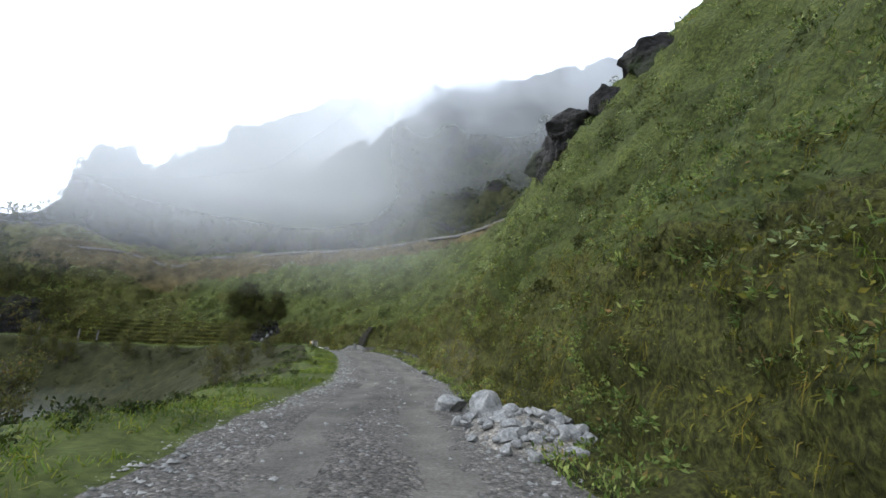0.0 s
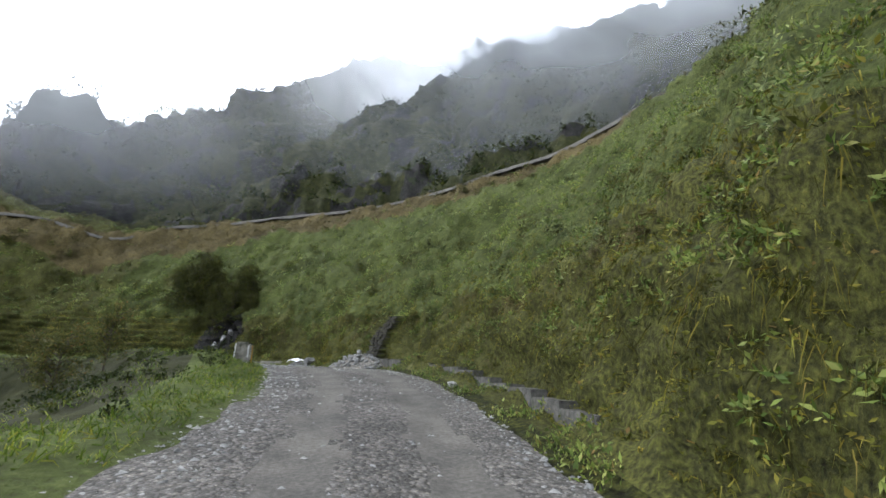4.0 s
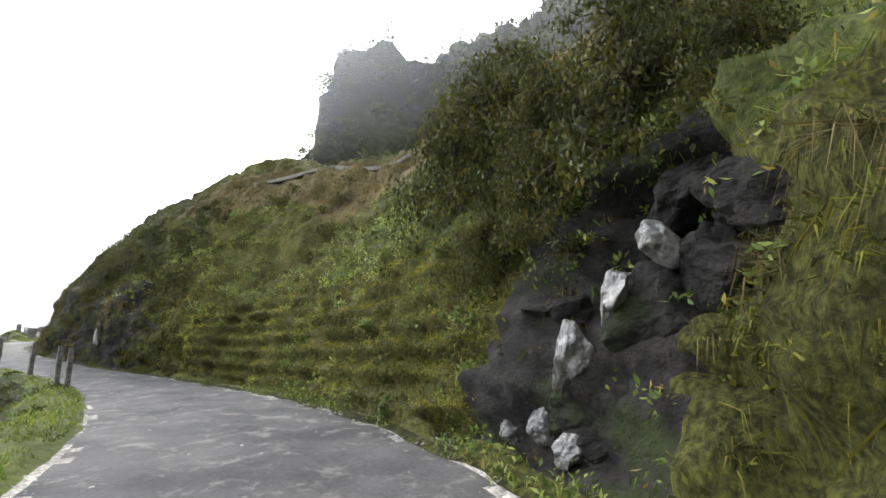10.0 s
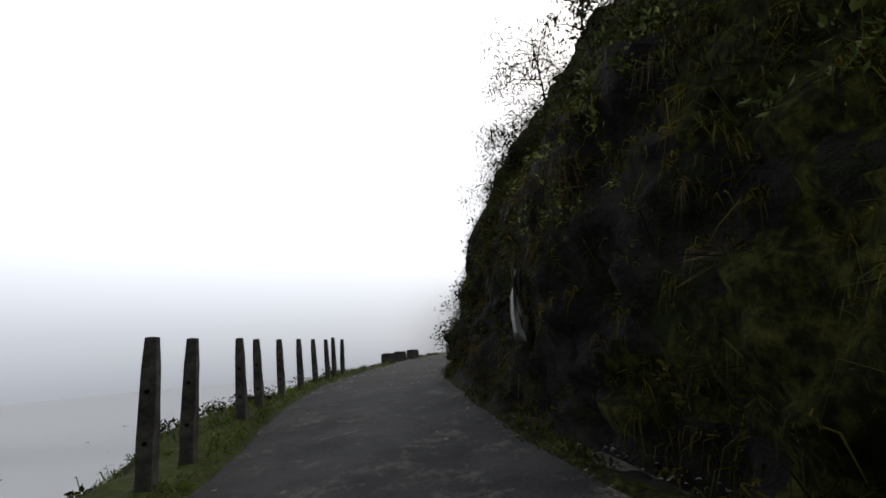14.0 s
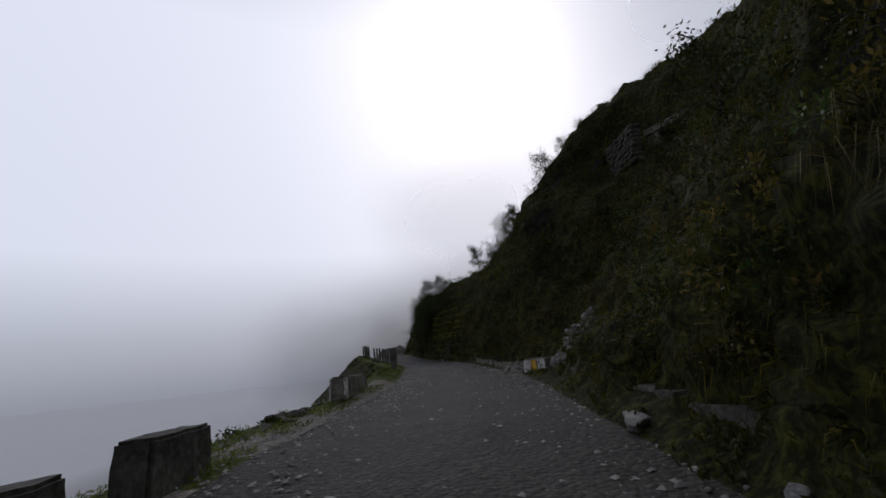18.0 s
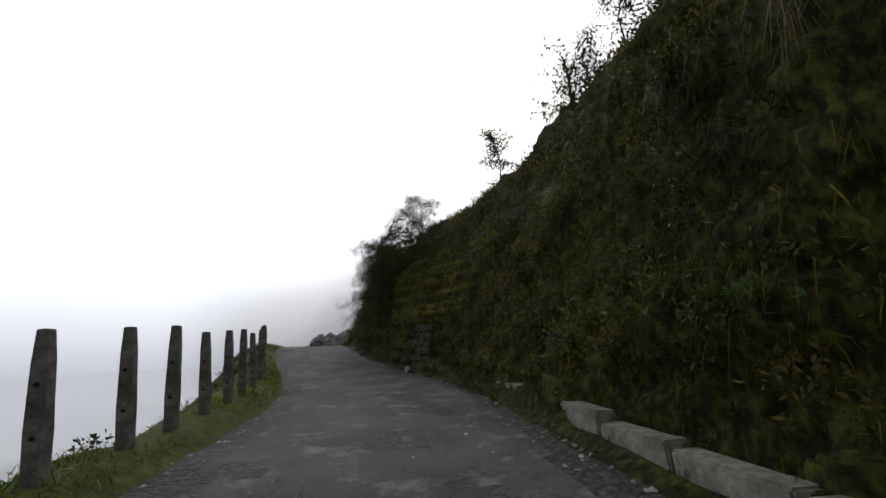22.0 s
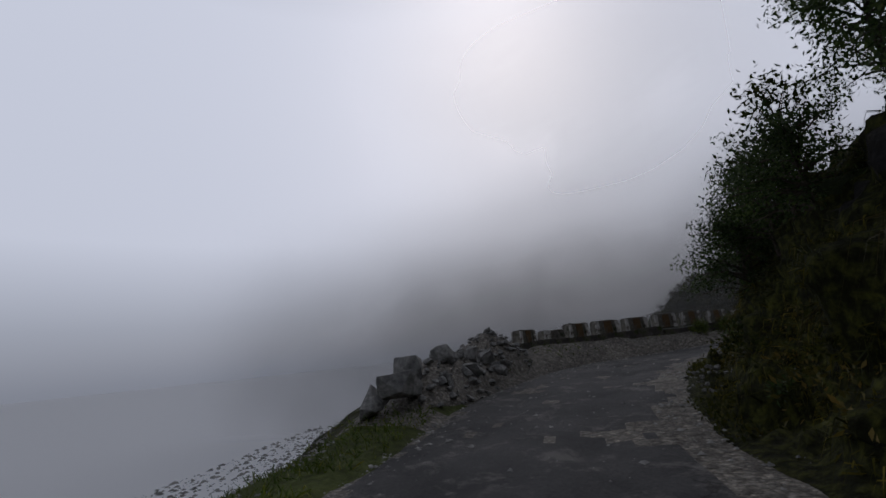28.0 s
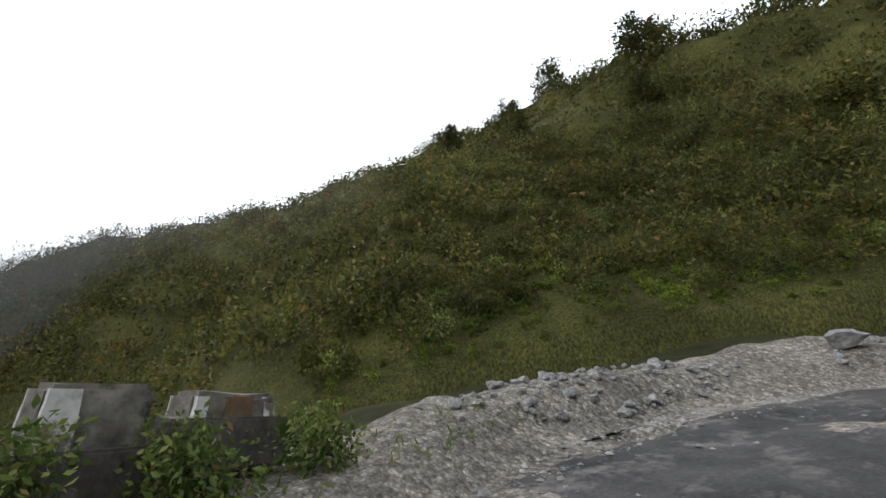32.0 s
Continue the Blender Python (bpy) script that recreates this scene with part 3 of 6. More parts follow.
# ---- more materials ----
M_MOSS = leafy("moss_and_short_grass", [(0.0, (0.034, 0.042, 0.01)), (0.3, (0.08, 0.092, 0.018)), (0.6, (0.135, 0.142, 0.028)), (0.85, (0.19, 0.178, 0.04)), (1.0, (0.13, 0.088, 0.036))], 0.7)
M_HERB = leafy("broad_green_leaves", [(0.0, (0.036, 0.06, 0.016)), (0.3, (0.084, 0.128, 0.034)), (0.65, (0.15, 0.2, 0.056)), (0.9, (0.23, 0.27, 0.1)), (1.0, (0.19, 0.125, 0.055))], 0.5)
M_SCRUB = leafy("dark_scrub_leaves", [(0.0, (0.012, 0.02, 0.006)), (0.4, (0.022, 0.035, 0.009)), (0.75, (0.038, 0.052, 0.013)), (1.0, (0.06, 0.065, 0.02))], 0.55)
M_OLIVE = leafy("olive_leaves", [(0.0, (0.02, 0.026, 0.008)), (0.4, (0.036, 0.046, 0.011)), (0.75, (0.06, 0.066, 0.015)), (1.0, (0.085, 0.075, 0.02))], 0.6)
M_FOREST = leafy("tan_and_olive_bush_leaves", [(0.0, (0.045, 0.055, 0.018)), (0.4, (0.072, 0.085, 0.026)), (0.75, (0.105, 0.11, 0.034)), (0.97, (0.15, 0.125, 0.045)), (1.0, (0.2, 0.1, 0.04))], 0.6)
# dimmer copy of the moss, the far bank's shade put into its colour
M_DIMMOSS = leafy("olive_moss_dimmed_for_shade", [(0.0, (0.0158, 0.018, 0.00562)), (0.4, (0.045, 0.0473, 0.009)), (0.75, (0.096, 0.09, 0.0158)), (1.0, (0.158, 0.135, 0.0248))], 0.8)
# the far slope's tan leaves again, colour dimmed for the shaded hillside
M_TAN = leafy("tan_leaves_dimmed_for_shade", [(0.0, (0.04, 0.042, 0.013)), (0.5, (0.085, 0.078, 0.022)), (1.0, (0.16, 0.12, 0.04))], 0.6)
M_GRASS = leafy("verge_grass", [(0.0, (0.04, 0.075, 0.012)), (0.4, (0.08, 0.13, 0.018)), (0.75, (0.13, 0.17, 0.026)), (1.0, (0.19, 0.19, 0.04))], 0.55)
M_STRAW = leafy("dry_hanging_grass", [(0.0, (0.0275, 0.0248, 0.011)), (0.5, (0.066, 0.0578, 0.022)), (1.0, (0.132, 0.11, 0.055))], 0.7, 0.25)
M_PALE = leafy("pale_green_leaves", [(0.0, (0.07, 0.1, 0.045)), (0.4, (0.14, 0.19, 0.08)), (0.8, (0.24, 0.29, 0.14)), (1.0, (0.32, 0.35, 0.2))], 0.45)
M_LAUREL = leafy("glossy_mid_green_leaves", [(0.0, (0.022, 0.04, 0.014)), (0.5, (0.046, 0.08, 0.028)), (1.0, (0.09, 0.13, 0.05))], 0.45)
M_PALEMOSS = leafy("bright_yellow_moss", [(0.0, (0.09, 0.1, 0.02)), (0.5, (0.19, 0.19, 0.035)), (1.0, (0.3, 0.27, 0.06))], 0.75)
M_RUSTLEAF = leafy("russet_leaves", [(0.0, (0.05, 0.03, 0.012)), (0.5, (0.11, 0.06, 0.02)), (1.0, (0.2, 0.1, 0.03))], 0.6)
M_BARK = surface("grey_bark", [(0.3, (0.03, 0.026, 0.02)), (0.7, (0.12, 0.10, 0.08))], 1.5, 20, bump=0.8, dist=0.02)
M_CONC = surface("weathered_concrete", [(0.25, (0.06, 0.055, 0.048)), (0.5, (0.17, 0.16, 0.14)), (0.8, (0.33, 0.31, 0.28))], 1.2, 6, rough=0.9, bump=0.4, dist=0.02, stain=((0.035, 0.04, 0.022), 2.2, 0.54))
M_DARKCONC = surface("damp_dark_concrete", [(0.25, (0.03, 0.03, 0.027)), (0.5, (0.08, 0.077, 0.07)), (0.8, (0.17, 0.165, 0.15))], 1.6, 9, rough=0.8, bump=0.4, dist=0.02, stain=((0.03, 0.035, 0.02), 3, 0.56))
M_WHITE = surface("flaking_white_paint", [(0.3, (0.36, 0.35, 0.33)), (0.5, (0.6, 0.59, 0.57)), (0.8, (0.76, 0.75, 0.73))], 2, 9, rough=0.7, bump=0.3, dist=0.01, stain=((0.15, 0.13, 0.11), 4, 0.48))
M_YELLOW = surface("faded_yellow_paint", [(0.3, (0.38, 0.22, 0.03)), (0.7, (0.62, 0.36, 0.06))], 2, 9, rough=0.7, bump=0.3, dist=0.01, stain=((0.16, 0.13, 0.09), 6, 0.55))
M_RUST = surface("ochre_stained_paint", [(0.3, (0.10, 0.066, 0.036)), (0.7, (0.19, 0.125, 0.07))], 2, 9, rough=0.8, bump=0.3, dist=0.01, stain=((0.11, 0.10, 0.08), 4, 0.5))
M_STONE = surface("grey_broken_stone", [(0.25, (0.10, 0.10, 0.10)), (0.5, (0.21, 0.21, 0.205)), (0.8, (0.40, 0.39, 0.38))], 1.4, 7, rough=0.75, bump=0.6, dist=0.03)
M_MASON = surface("mossy_masonry_stone", [(0.25, (0.045, 0.04, 0.036)), (0.5, (0.11, 0.10, 0.092)), (0.8, (0.24, 0.22, 0.205))], 0.9, 6, rough=0.8, bump=0.6, dist=0.03, stain=((0.045, 0.06, 0.015), 1.6, 0.53))
M_CLOTH = surface("white_plastic_sheet", [(0.3, (0.62, 0.62, 0.62)), (0.7, (0.82, 0.82, 0.82))], 2, 5, rough=0.45, bump=0.3, dist=0.03)
M_WETROCK = surface("pale_wet_rock", [(0.3, (0.05, 0.05, 0.047)), (0.6, (0.13, 0.128, 0.122)), (0.85, (0.36, 0.355, 0.345))], 1.2, 4, rough=0.3, bump=0.6, dist=0.05, spec=0.6)
# near-black colour for the shade inside the posts' rail holes
M_DARK = surface("post_hole_shade", [(0.3, (0.008, 0.008, 0.007)), (0.7, (0.025, 0.024, 0.02))], 1, 5)


def mist_material(name, shade):
    m, n, l, b = material(name, 1.0, 0.0)
    b.inputs["Base Color"].default_value = (shade, shade * 1.01, shade * 1.03, 1)
    tr = n.new("ShaderNodeBsdfTranslucent")
    tr.inputs["Color"].default_value = (shade, shade * 1.01, shade * 1.03, 1)
    half = n.new("ShaderNodeAddShader")
    l.new(b.outputs[0], half.inputs[0])
    l.new(tr.outputs[0], half.inputs[1])
    at = n.new("ShaderNodeAttribute")
    at.attribute_name = "veil"
    cl = n.new("ShaderNodeBsdfTransparent")
    mx = n.new("ShaderNodeMixShader")
    l.new(at.outputs["Fac"], mx.inputs[0])
    l.new(cl.outputs[0], mx.inputs[1])
    l.new(half.outputs[0], mx.inputs[2])
    l.new(mx.outputs[0], n["Material Output"].inputs["Surface"])
    return m


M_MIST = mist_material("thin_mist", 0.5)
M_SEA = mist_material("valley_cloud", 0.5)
# near-black veil colour that stands for the gully's darkness
M_GLOOM = mist_material("near_black_gully_veil", 0.055)

# ---- mesh tools ----
RNG = np.random.default_rng(7)


def tri_mesh(name, v, f, mat, smooth=False):
    me = bpy.data.meshes.new(name)
    me.vertices.add(len(v))
    me.vertices.foreach_set("co", np.asarray(v, np.float32).ravel())
    me.loops.add(f.size)
    me.loops.foreach_set("vertex_index", np.asarray(f, np.int32).ravel())
    me.polygons.add(len(f))
    me.polygons.foreach_set("loop_start", np.arange(0, f.size, 3, dtype=np.int32))
    me.update(calc_edges=True)
    me.materials.append(mat)
    if smooth:
        me.shade_smooth()
    return me


def unit(v):
    return v / (np.linalg.norm(v, axis=-1, keepdims=True) + 1e-9)


def blades(base, way, length, width, droop):
    """Bent grass blades, three triangles each."""
    n = len(base)
    side = unit(np.cross(way, RNG.normal(size=(n, 3))))
    w = (side * width[:, None]) / 2
    mid = base + way * (length * 0.55)[:, None] - np.array((0, 0, 1)) * (droop * length * 0.12)[:, None]
    tip = base + way * (length * 0.95)[:, None] - np.array((0, 0, 1)) * (droop * length * 0.6)[:, None]
    v = np.stack([base - w, base + w, mid + w * 0.8, mid - w * 0.8, tip], 1).reshape(-1, 3)
    k = (np.arange(n) * 5)[:, None, None]
    f = (np.array([[0, 1, 2], [0, 2, 3], [3, 2, 4]])[None] + k).reshape(-1, 3)
    return v, f


def leaf_quads(base, way, length, width, up):
    """Folded pointed leaves, two triangles each."""
    n = len(base)
    side = unit(np.cross(way, up + 0.3 * RNG.normal(size=(n, 3))))
    mid = base + way * (length * 0.45)[:, None]
    lift = unit(np.cross(side, way)) * (width * 0.18)[:, None]
    v = np.stack([base, mid + side * (width / 2)[:, None] + lift, base + way * length[:, None], mid - side * (width / 2)[:, None] + lift], 1).reshape(-1, 3)
    k = (np.arange(n) * 4)[:, None, None]
    f = (np.array([[0, 1, 2], [0, 2, 3]])[None] + k).reshape(-1, 3)
    return v, f


def sample(grid, us, weight, count):
    """Random places on a swept sheet, by area and weight(u, j), with normals."""
    us = us[: grid.shape[0]]
    a = grid[:-1, :-1]
    e1, e2 = grid[1:, :-1] - a, grid[:-1, 1:] - a
    nrm = np.cross(e1, e2)
    area = np.linalg.norm(nrm, axis=-1)
    uu, jj = np.meshgrid(us[:-1], np.arange(grid.shape[1] - 1) * (71 / (COLS - 1) if grid.shape[1] == COLS else 1), indexing="ij")
    w = (area * weight(uu, jj)).ravel()
    k = RNG.choice(len(w), count, p=w / w.sum())
    i, j = np.unravel_index(k, area.shape)
    r, s = RNG.random((2, count, 1))
    p = a[i, j] + e1[i, j] * r + e2[i, j] * s
    n = unit(nrm[i, j])
    return p, n * np.sign(n[:, 2:3] + 1e-6), uu[i, j], jj[i, j]


def clump(p, keep, scale=0.5):
    """Thin out places by a noise, so that growth is patchy."""
    q = np.array([noise.noise(Vector(x) * scale) for x in p])
    return q > keep


def stuff(name, v, f, mat, label, category):
    return tagged(new(name, tri_mesh(name, v, f, mat)), label, category, kind="stuff")


def tufts(p, n, per, lean, lo, hi, width, droop, spread=0.6, hang=0.0):
    """Tufts of blades on places p with normals n."""
    b = np.repeat(p, per, 0) + RNG.normal(size=(len(p) * per, 3)) * 0.03
    m = np.repeat(n, per, 0)
    way = unit(m * lean + np.array((0, 0, 1 - hang * 2)) * 0.8 + RNG.normal(size=b.shape) * spread)
    ln = np.repeat(RNG.uniform(lo, hi, len(p)), per) * RNG.uniform(0.6, 1.25, len(b))
    return blades(b, way, ln, np.full(len(b), width) * RNG.uniform(0.6, 1.4, len(b)), np.full(len(b), droop))


def herbs(p, n, per, lo, hi, aspect=0.5, spread=0.7, rise=0.1):
    """Rosettes of broad leaves."""
    b = np.repeat(p, per, 0) + RNG.normal(size=(len(p) * per, 3)) * rise * np.array((1, 1, 0.7))
    m = np.repeat(n, per, 0)
    way = unit(m * 0.7 + np.array((0, 0, 0.25)) + RNG.normal(size=b.shape) * spread)
    ln = np.repeat(RNG.uniform(lo, hi, len(p)), per) * RNG.uniform(0.6, 1.25, len(b))
    return leaf_quads(b, way, ln, ln * aspect * RNG.uniform(0.7, 1.2, len(b)), m)


# ---- growth on the hillside ----
def between(u, a, b):
    return ((u >= a) & (u < b)).astype(float)


def bushes(p, n, per, lo, hi, leaf_lo, leaf_hi, aspect=0.5, tall=0.9, lobes=5):
    """Uneven bushes of several rounded lobes: leaves on the lobes' shells, facing outwards."""
    m = len(p)
    size = lo + (hi - lo) * RNG.random(m) ** 1.6
    mids = unit(RNG.normal(size=(m, lobes, 3))) * RNG.uniform(0.2, 0.75, (m, lobes, 1)) * size[:, None, None]
    mids[..., 2] = np.abs(mids[..., 2]) * 0.9 - 0.1 * size[:, None]
    rad = RNG.uniform(0.32, 0.6, (m, lobes)) * size[:, None]
    k = RNG.integers(0, lobes, m * per)
    i = np.repeat(np.arange(m), per)
    off = unit(RNG.normal(size=(m * per, 3)) + np.array((0, 0, 0.35))) * (RNG.random(m * per) ** 0.3 * rad[i, k])[:, None]
    b = p[i] + (mids[i, k] + off) * np.array((1, 1, tall)) + np.array((0, 0, 1)) * (size[i] * 0.25)[:, None]
    way = unit(off + 0.6 * RNG.normal(size=b.shape) * rad[i, k][:, None])
    ln = RNG.uniform(leaf_lo, leaf_hi, len(b))
    return leaf_quads(b, way, ln, ln * aspect, way[:, [1, 2, 0]])


# drooping tufts and moss on the sunlit bank, then on the shaded one
p, n, uu, jj = sample(RIGHT, US, lambda u, j: between(u, -1, 14.2) * between(j, 8, 36) * (1 - 0.92 * cavern(u, j)) * np.where(j < 28, 1.0, 0.4), 13000)
ok = clump(p, -0.2, 1.3)
pick = RNG.random(len(p)) + 0.35 * (1 - smooth(uu, 1.5, 4.0))
for lo, hi, mat, text in ((-1, 0.5, M_MOSS, "drooping tufts of yellow-green moss and grass on the steep bank"), (0.5, 0.8, M_OLIVE, "dull olive tufts between the brighter moss"), (0.8, 2, M_DIMMOSS, "brownish tufts of moss on the steep bank")):
    sel = ok & (pick >= lo) & (pick < hi)
    v, f = tufts(p[sel], n[sel], 6, 0.8, 0.1, 0.28, 0.014, 1.9, 0.5, 0.36)
    stuff("bank_tufts", v, f, mat, text, "moss")
p, n, uu, jj = sample(RIGHT, US, lambda u, j: between(u, -1, 14.2) * between(j, 8, 34) * (1 - 0.85 * cavern(u, j)), 15000)
ok = clump(p, -0.1, 1.1)
v, f = herbs(p[ok], n[ok] + np.array((0, 0, -0.4)), 4, 0.04, 0.1, 0.5, 0.55, 0.07)
stuff("bank_moss", v, f, M_MOSS, "yellow-green moss and small leaves matted on the steep bank", "moss")
p, n, uu, jj = sample(RIGHT, US, lambda u, j: between(u, 0, 26) * between(j, 12, 42) * (1 - 0.8 * cavern(u, j)), 9000)
ok = clump(p, 0.0, 0.8)
lit = uu < 13.7
for sel, mat, text in ((ok & lit, M_DIMMOSS, "strands of yellow-green moss hanging down the bank"), (ok & ~lit, M_DIMMOSS, "strands of olive grass hanging down the shaded bank")):
    k = np.repeat(p[sel], 6, 0) + RNG.normal(size=(6 * sel.sum(), 3)) * 0.08
    m = np.repeat(n[sel], 6, 0)
    way = unit(m * 0.5 + np.array((0, 0, -0.9)) + RNG.normal(size=k.shape) * 0.2)
    v, f = blades(k + m * 0.07, way, RNG.uniform(0.12, 0.45, len(k)), RNG.uniform(0.007, 0.016, len(k)), np.full(len(k), 0.3))
    stuff("hanging_moss", v, f, mat, text, "moss")
# the dimmer moss colour carries this bank's shade
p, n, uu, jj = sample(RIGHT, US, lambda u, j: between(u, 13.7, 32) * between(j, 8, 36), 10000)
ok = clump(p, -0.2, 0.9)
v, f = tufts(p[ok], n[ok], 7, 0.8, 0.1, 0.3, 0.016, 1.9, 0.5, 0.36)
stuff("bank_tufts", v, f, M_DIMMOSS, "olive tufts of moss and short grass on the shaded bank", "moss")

# mossy ledges that run level along the bank
def ledges(u0, u1, lows, mat, per_metre, seed):
    gen = np.random.default_rng(seed)
    pts = []
    for h in lows:
        m = int((u1 - u0) * 5 * per_metre)
        u = gen.uniform(u0, u1, m)
        hh = h - 0.14 * np.array([noise.noise(Vector((a * 1.3, 0, 2))) for a in u]) + gen.normal(size=m) * 0.035
        k = np.array([noise.noise(Vector((a * 2.2, h * 3, seed))) for a in u]) > -0.22
        u, hh = u[k], hh[k]
        ii = np.clip(((u - U0) / STEP).astype(int), 0, len(US) - 1)
        lev = RIGHT[ii, :, 2] - centre(u)[:, None, 2]
        jb = np.argmax(lev[:, 8:] > hh[:, None], 1) + 8
        pts.append(np.stack([RIGHT[ii, jb, 0], RIGHT[ii, jb, 1], centre(u)[:, 2] + hh], -1) - np.concatenate([across(u), np.zeros((len(u), 1))], 1) * gen.uniform(0.0, 0.16, (len(u), 1)))
    q = np.concatenate(pts)
    m = np.repeat(np.array([[0.0, 0.0, 1.0]]), len(q), 0)
    v, f = herbs(q, m + np.array((0, 0, -0.4)), 4, 0.02, 0.05, 0.5, 0.7, 0.045)
    return stuff("moss_ledge", v, f, mat, "level ledges of yellow-green moss along the bank", "moss")


ledges(11.0, 13.9, (0.41, 0.87, 1.33, 1.79, 2.25, 2.71, 3.2), M_PALEMOSS, 150, 1)
ledges(7.9, 10.3, (0.6, 1.2), M_MOSS, 60, 2)
ledges(24.3, 25.8, (2.02, 2.25, 2.71, 3.2, 3.8, 4.4), M_PALEMOSS, 120, 3)

# leafy plants in rounded clumps over the green slope
bare = lambda u, j: 1 - 0.92 * dry_band(u, j)
p, n, uu, jj = sample(RIGHT, US, lambda u, j: between(u, -3, 15.2) * between(j, 25, 64) * np.where(j < 48, 1.0, 0.35) * bare(u, j), 6400)
ok = clump(p, -0.22, 0.4)
tone = np.array([noise.noise(Vector(q) * 0.35 + Vector((7, 3, 1))) for q in p]) + 0.25 * RNG.normal(size=len(p))
for lo, hi, mat, text in ((-9, 0.2, M_HERB, "dense bright green leafy plants covering the slope"), (0.2, 0.4, M_PALE, "pale silvery green leafy plants on the slope"), (0.4, 9, M_OLIVE, "olive leafy plants on the slope")):
    sel = ok & (tone >= lo) & (tone < hi)
    v, f = bushes(p[sel], n[sel], 38, 0.16, 0.5, 0.05, 0.13, 0.42, 0.8, 4)
    stuff("slope_herbs", v, f, mat, text, "plants")
p, n, uu, jj = sample(RIGHT, US, lambda u, j: between(u, -3, 15.2) * between(j, 22, 64) * np.where(j < 48, 1.0, 0.35) * bare(u, j), 7000)
v, f = tufts(p, n, 5, 0.6, 0.15, 0.42, 0.013, 1.5, 0.5)
stuff("slope_grass", v, f, M_GRASS, "tufts of green grass between the leafy plants", "grass")
p, n, uu, jj = sample(RIGHT, US, lambda u, j: dry_band(u, j), 6000)
v, f = tufts(p, n, 6, 0.5, 0.15, 0.4, 0.014, 1.6, 0.5)
stuff("slope_grass", v, f, M_STRAW, "dry brown grass below the upper road", "grass")
p, n, uu, jj = sample(RIGHT, US, lambda u, j: between(u, 0, 15.2) * between(j, 26, 70) * (1 + 1.5 * between(u, 12, 15.2)), 620)
ok = clump(p, 0.05, 0.12)
v, f = bushes(p[ok], n[ok], 130, 0.35, 1.0, 0.06, 0.16)
stuff("slope_scrub", v, f, M_OLIVE, "dark bushes scattered over the green slope", "scrub")

p, n, uu, jj = sample(RIGHT, US, lambda u, j: between(u, 0, 14) * between(j, 8, 28) * (1 - 0.8 * cavern(u, j)) * (1 - 0.6 * between(u, 2.8, 4.3) * between(j, 8, 24)), 2600)
ok = clump(p, 0.05, 0.7)
v, f = bushes(p[ok], n[ok], 22, 0.1, 0.28, 0.05, 0.13, 0.42, 0.8, 3)
stuff("bank_herbs", v, f, M_HERB, "small leafy green plants among the moss of the bank", "plants")

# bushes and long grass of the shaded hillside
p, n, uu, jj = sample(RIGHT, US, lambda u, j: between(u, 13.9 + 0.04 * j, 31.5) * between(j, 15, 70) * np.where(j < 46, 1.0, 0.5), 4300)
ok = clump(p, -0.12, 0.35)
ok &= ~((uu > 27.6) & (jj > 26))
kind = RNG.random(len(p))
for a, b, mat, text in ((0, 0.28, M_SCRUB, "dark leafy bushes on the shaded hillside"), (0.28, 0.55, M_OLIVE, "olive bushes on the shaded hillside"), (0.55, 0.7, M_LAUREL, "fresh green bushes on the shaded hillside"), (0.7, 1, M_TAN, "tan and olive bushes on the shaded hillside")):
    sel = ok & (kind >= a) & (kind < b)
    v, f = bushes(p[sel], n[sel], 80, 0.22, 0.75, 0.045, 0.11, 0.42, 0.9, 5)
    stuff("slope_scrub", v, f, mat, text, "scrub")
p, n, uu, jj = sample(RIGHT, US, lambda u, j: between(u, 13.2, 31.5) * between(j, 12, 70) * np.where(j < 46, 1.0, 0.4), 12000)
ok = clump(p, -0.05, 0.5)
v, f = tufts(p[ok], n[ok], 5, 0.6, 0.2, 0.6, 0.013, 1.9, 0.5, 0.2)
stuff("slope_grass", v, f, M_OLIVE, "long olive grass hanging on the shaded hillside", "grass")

p, n, uu, jj = sample(RIGHT, US, lambda u, j: between(u, 5, 31) * between(j, 14, 44) * np.where((j > 24) & (j < 32), 3.0, 0.3), 3000)
ok = clump(p, 0.1, 0.6)
v, f = tufts(p[ok], n[ok], 14, 1.0, 0.25, 0.7, 0.012, 2.2, 0.4, 0.4)
stuff("hanging_grass", v, f, M_STRAW, "dry brown grass hanging over the edge of the bank", "grass")

# fern and weed fringe along the foot of the bank
p, n, uu, jj = sample(RIGHT, US, lambda u, j: between(u, -2, 34) * between(j, 2, 10), 12000)
ok = clump(p, 0.02, 0.7)
# same weeds in darker leaves past station 14, shade in the leaf colour
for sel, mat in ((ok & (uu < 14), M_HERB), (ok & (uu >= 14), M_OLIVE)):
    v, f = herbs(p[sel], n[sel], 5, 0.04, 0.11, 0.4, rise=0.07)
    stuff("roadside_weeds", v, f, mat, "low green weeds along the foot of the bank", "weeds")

# ---- growth on the verge ----
p, n, uu, jj = sample(LEFT, US, lambda u, j: (between(u, -3, 29.5) + 0.3 * between(u, 29.5, 33) * between(j, 7, 16)) * between(j, 4, 24) * np.where(j < 16, 2.4, 0.7), 29000)
ok = clump(p, -0.25, 0.7)
v, f = tufts(p[ok], n[ok], 3, 0.3, 0.08, 0.3, 0.014, 1.0)
stuff("verge_grass", v, f, M_GRASS, "green and yellow grass on the verge", "grass")
p, n, uu, jj = sample(LEFT, US, lambda u, j: between(u, -3, 27.4) * between(j, 13, 34) * np.where(j < 26, 1.8, 0.6), 1900)
ok = clump(p, -0.1, 0.3)
v, f = bushes(p[ok], n[ok], 60, 0.12, 0.3, 0.04, 0.09)
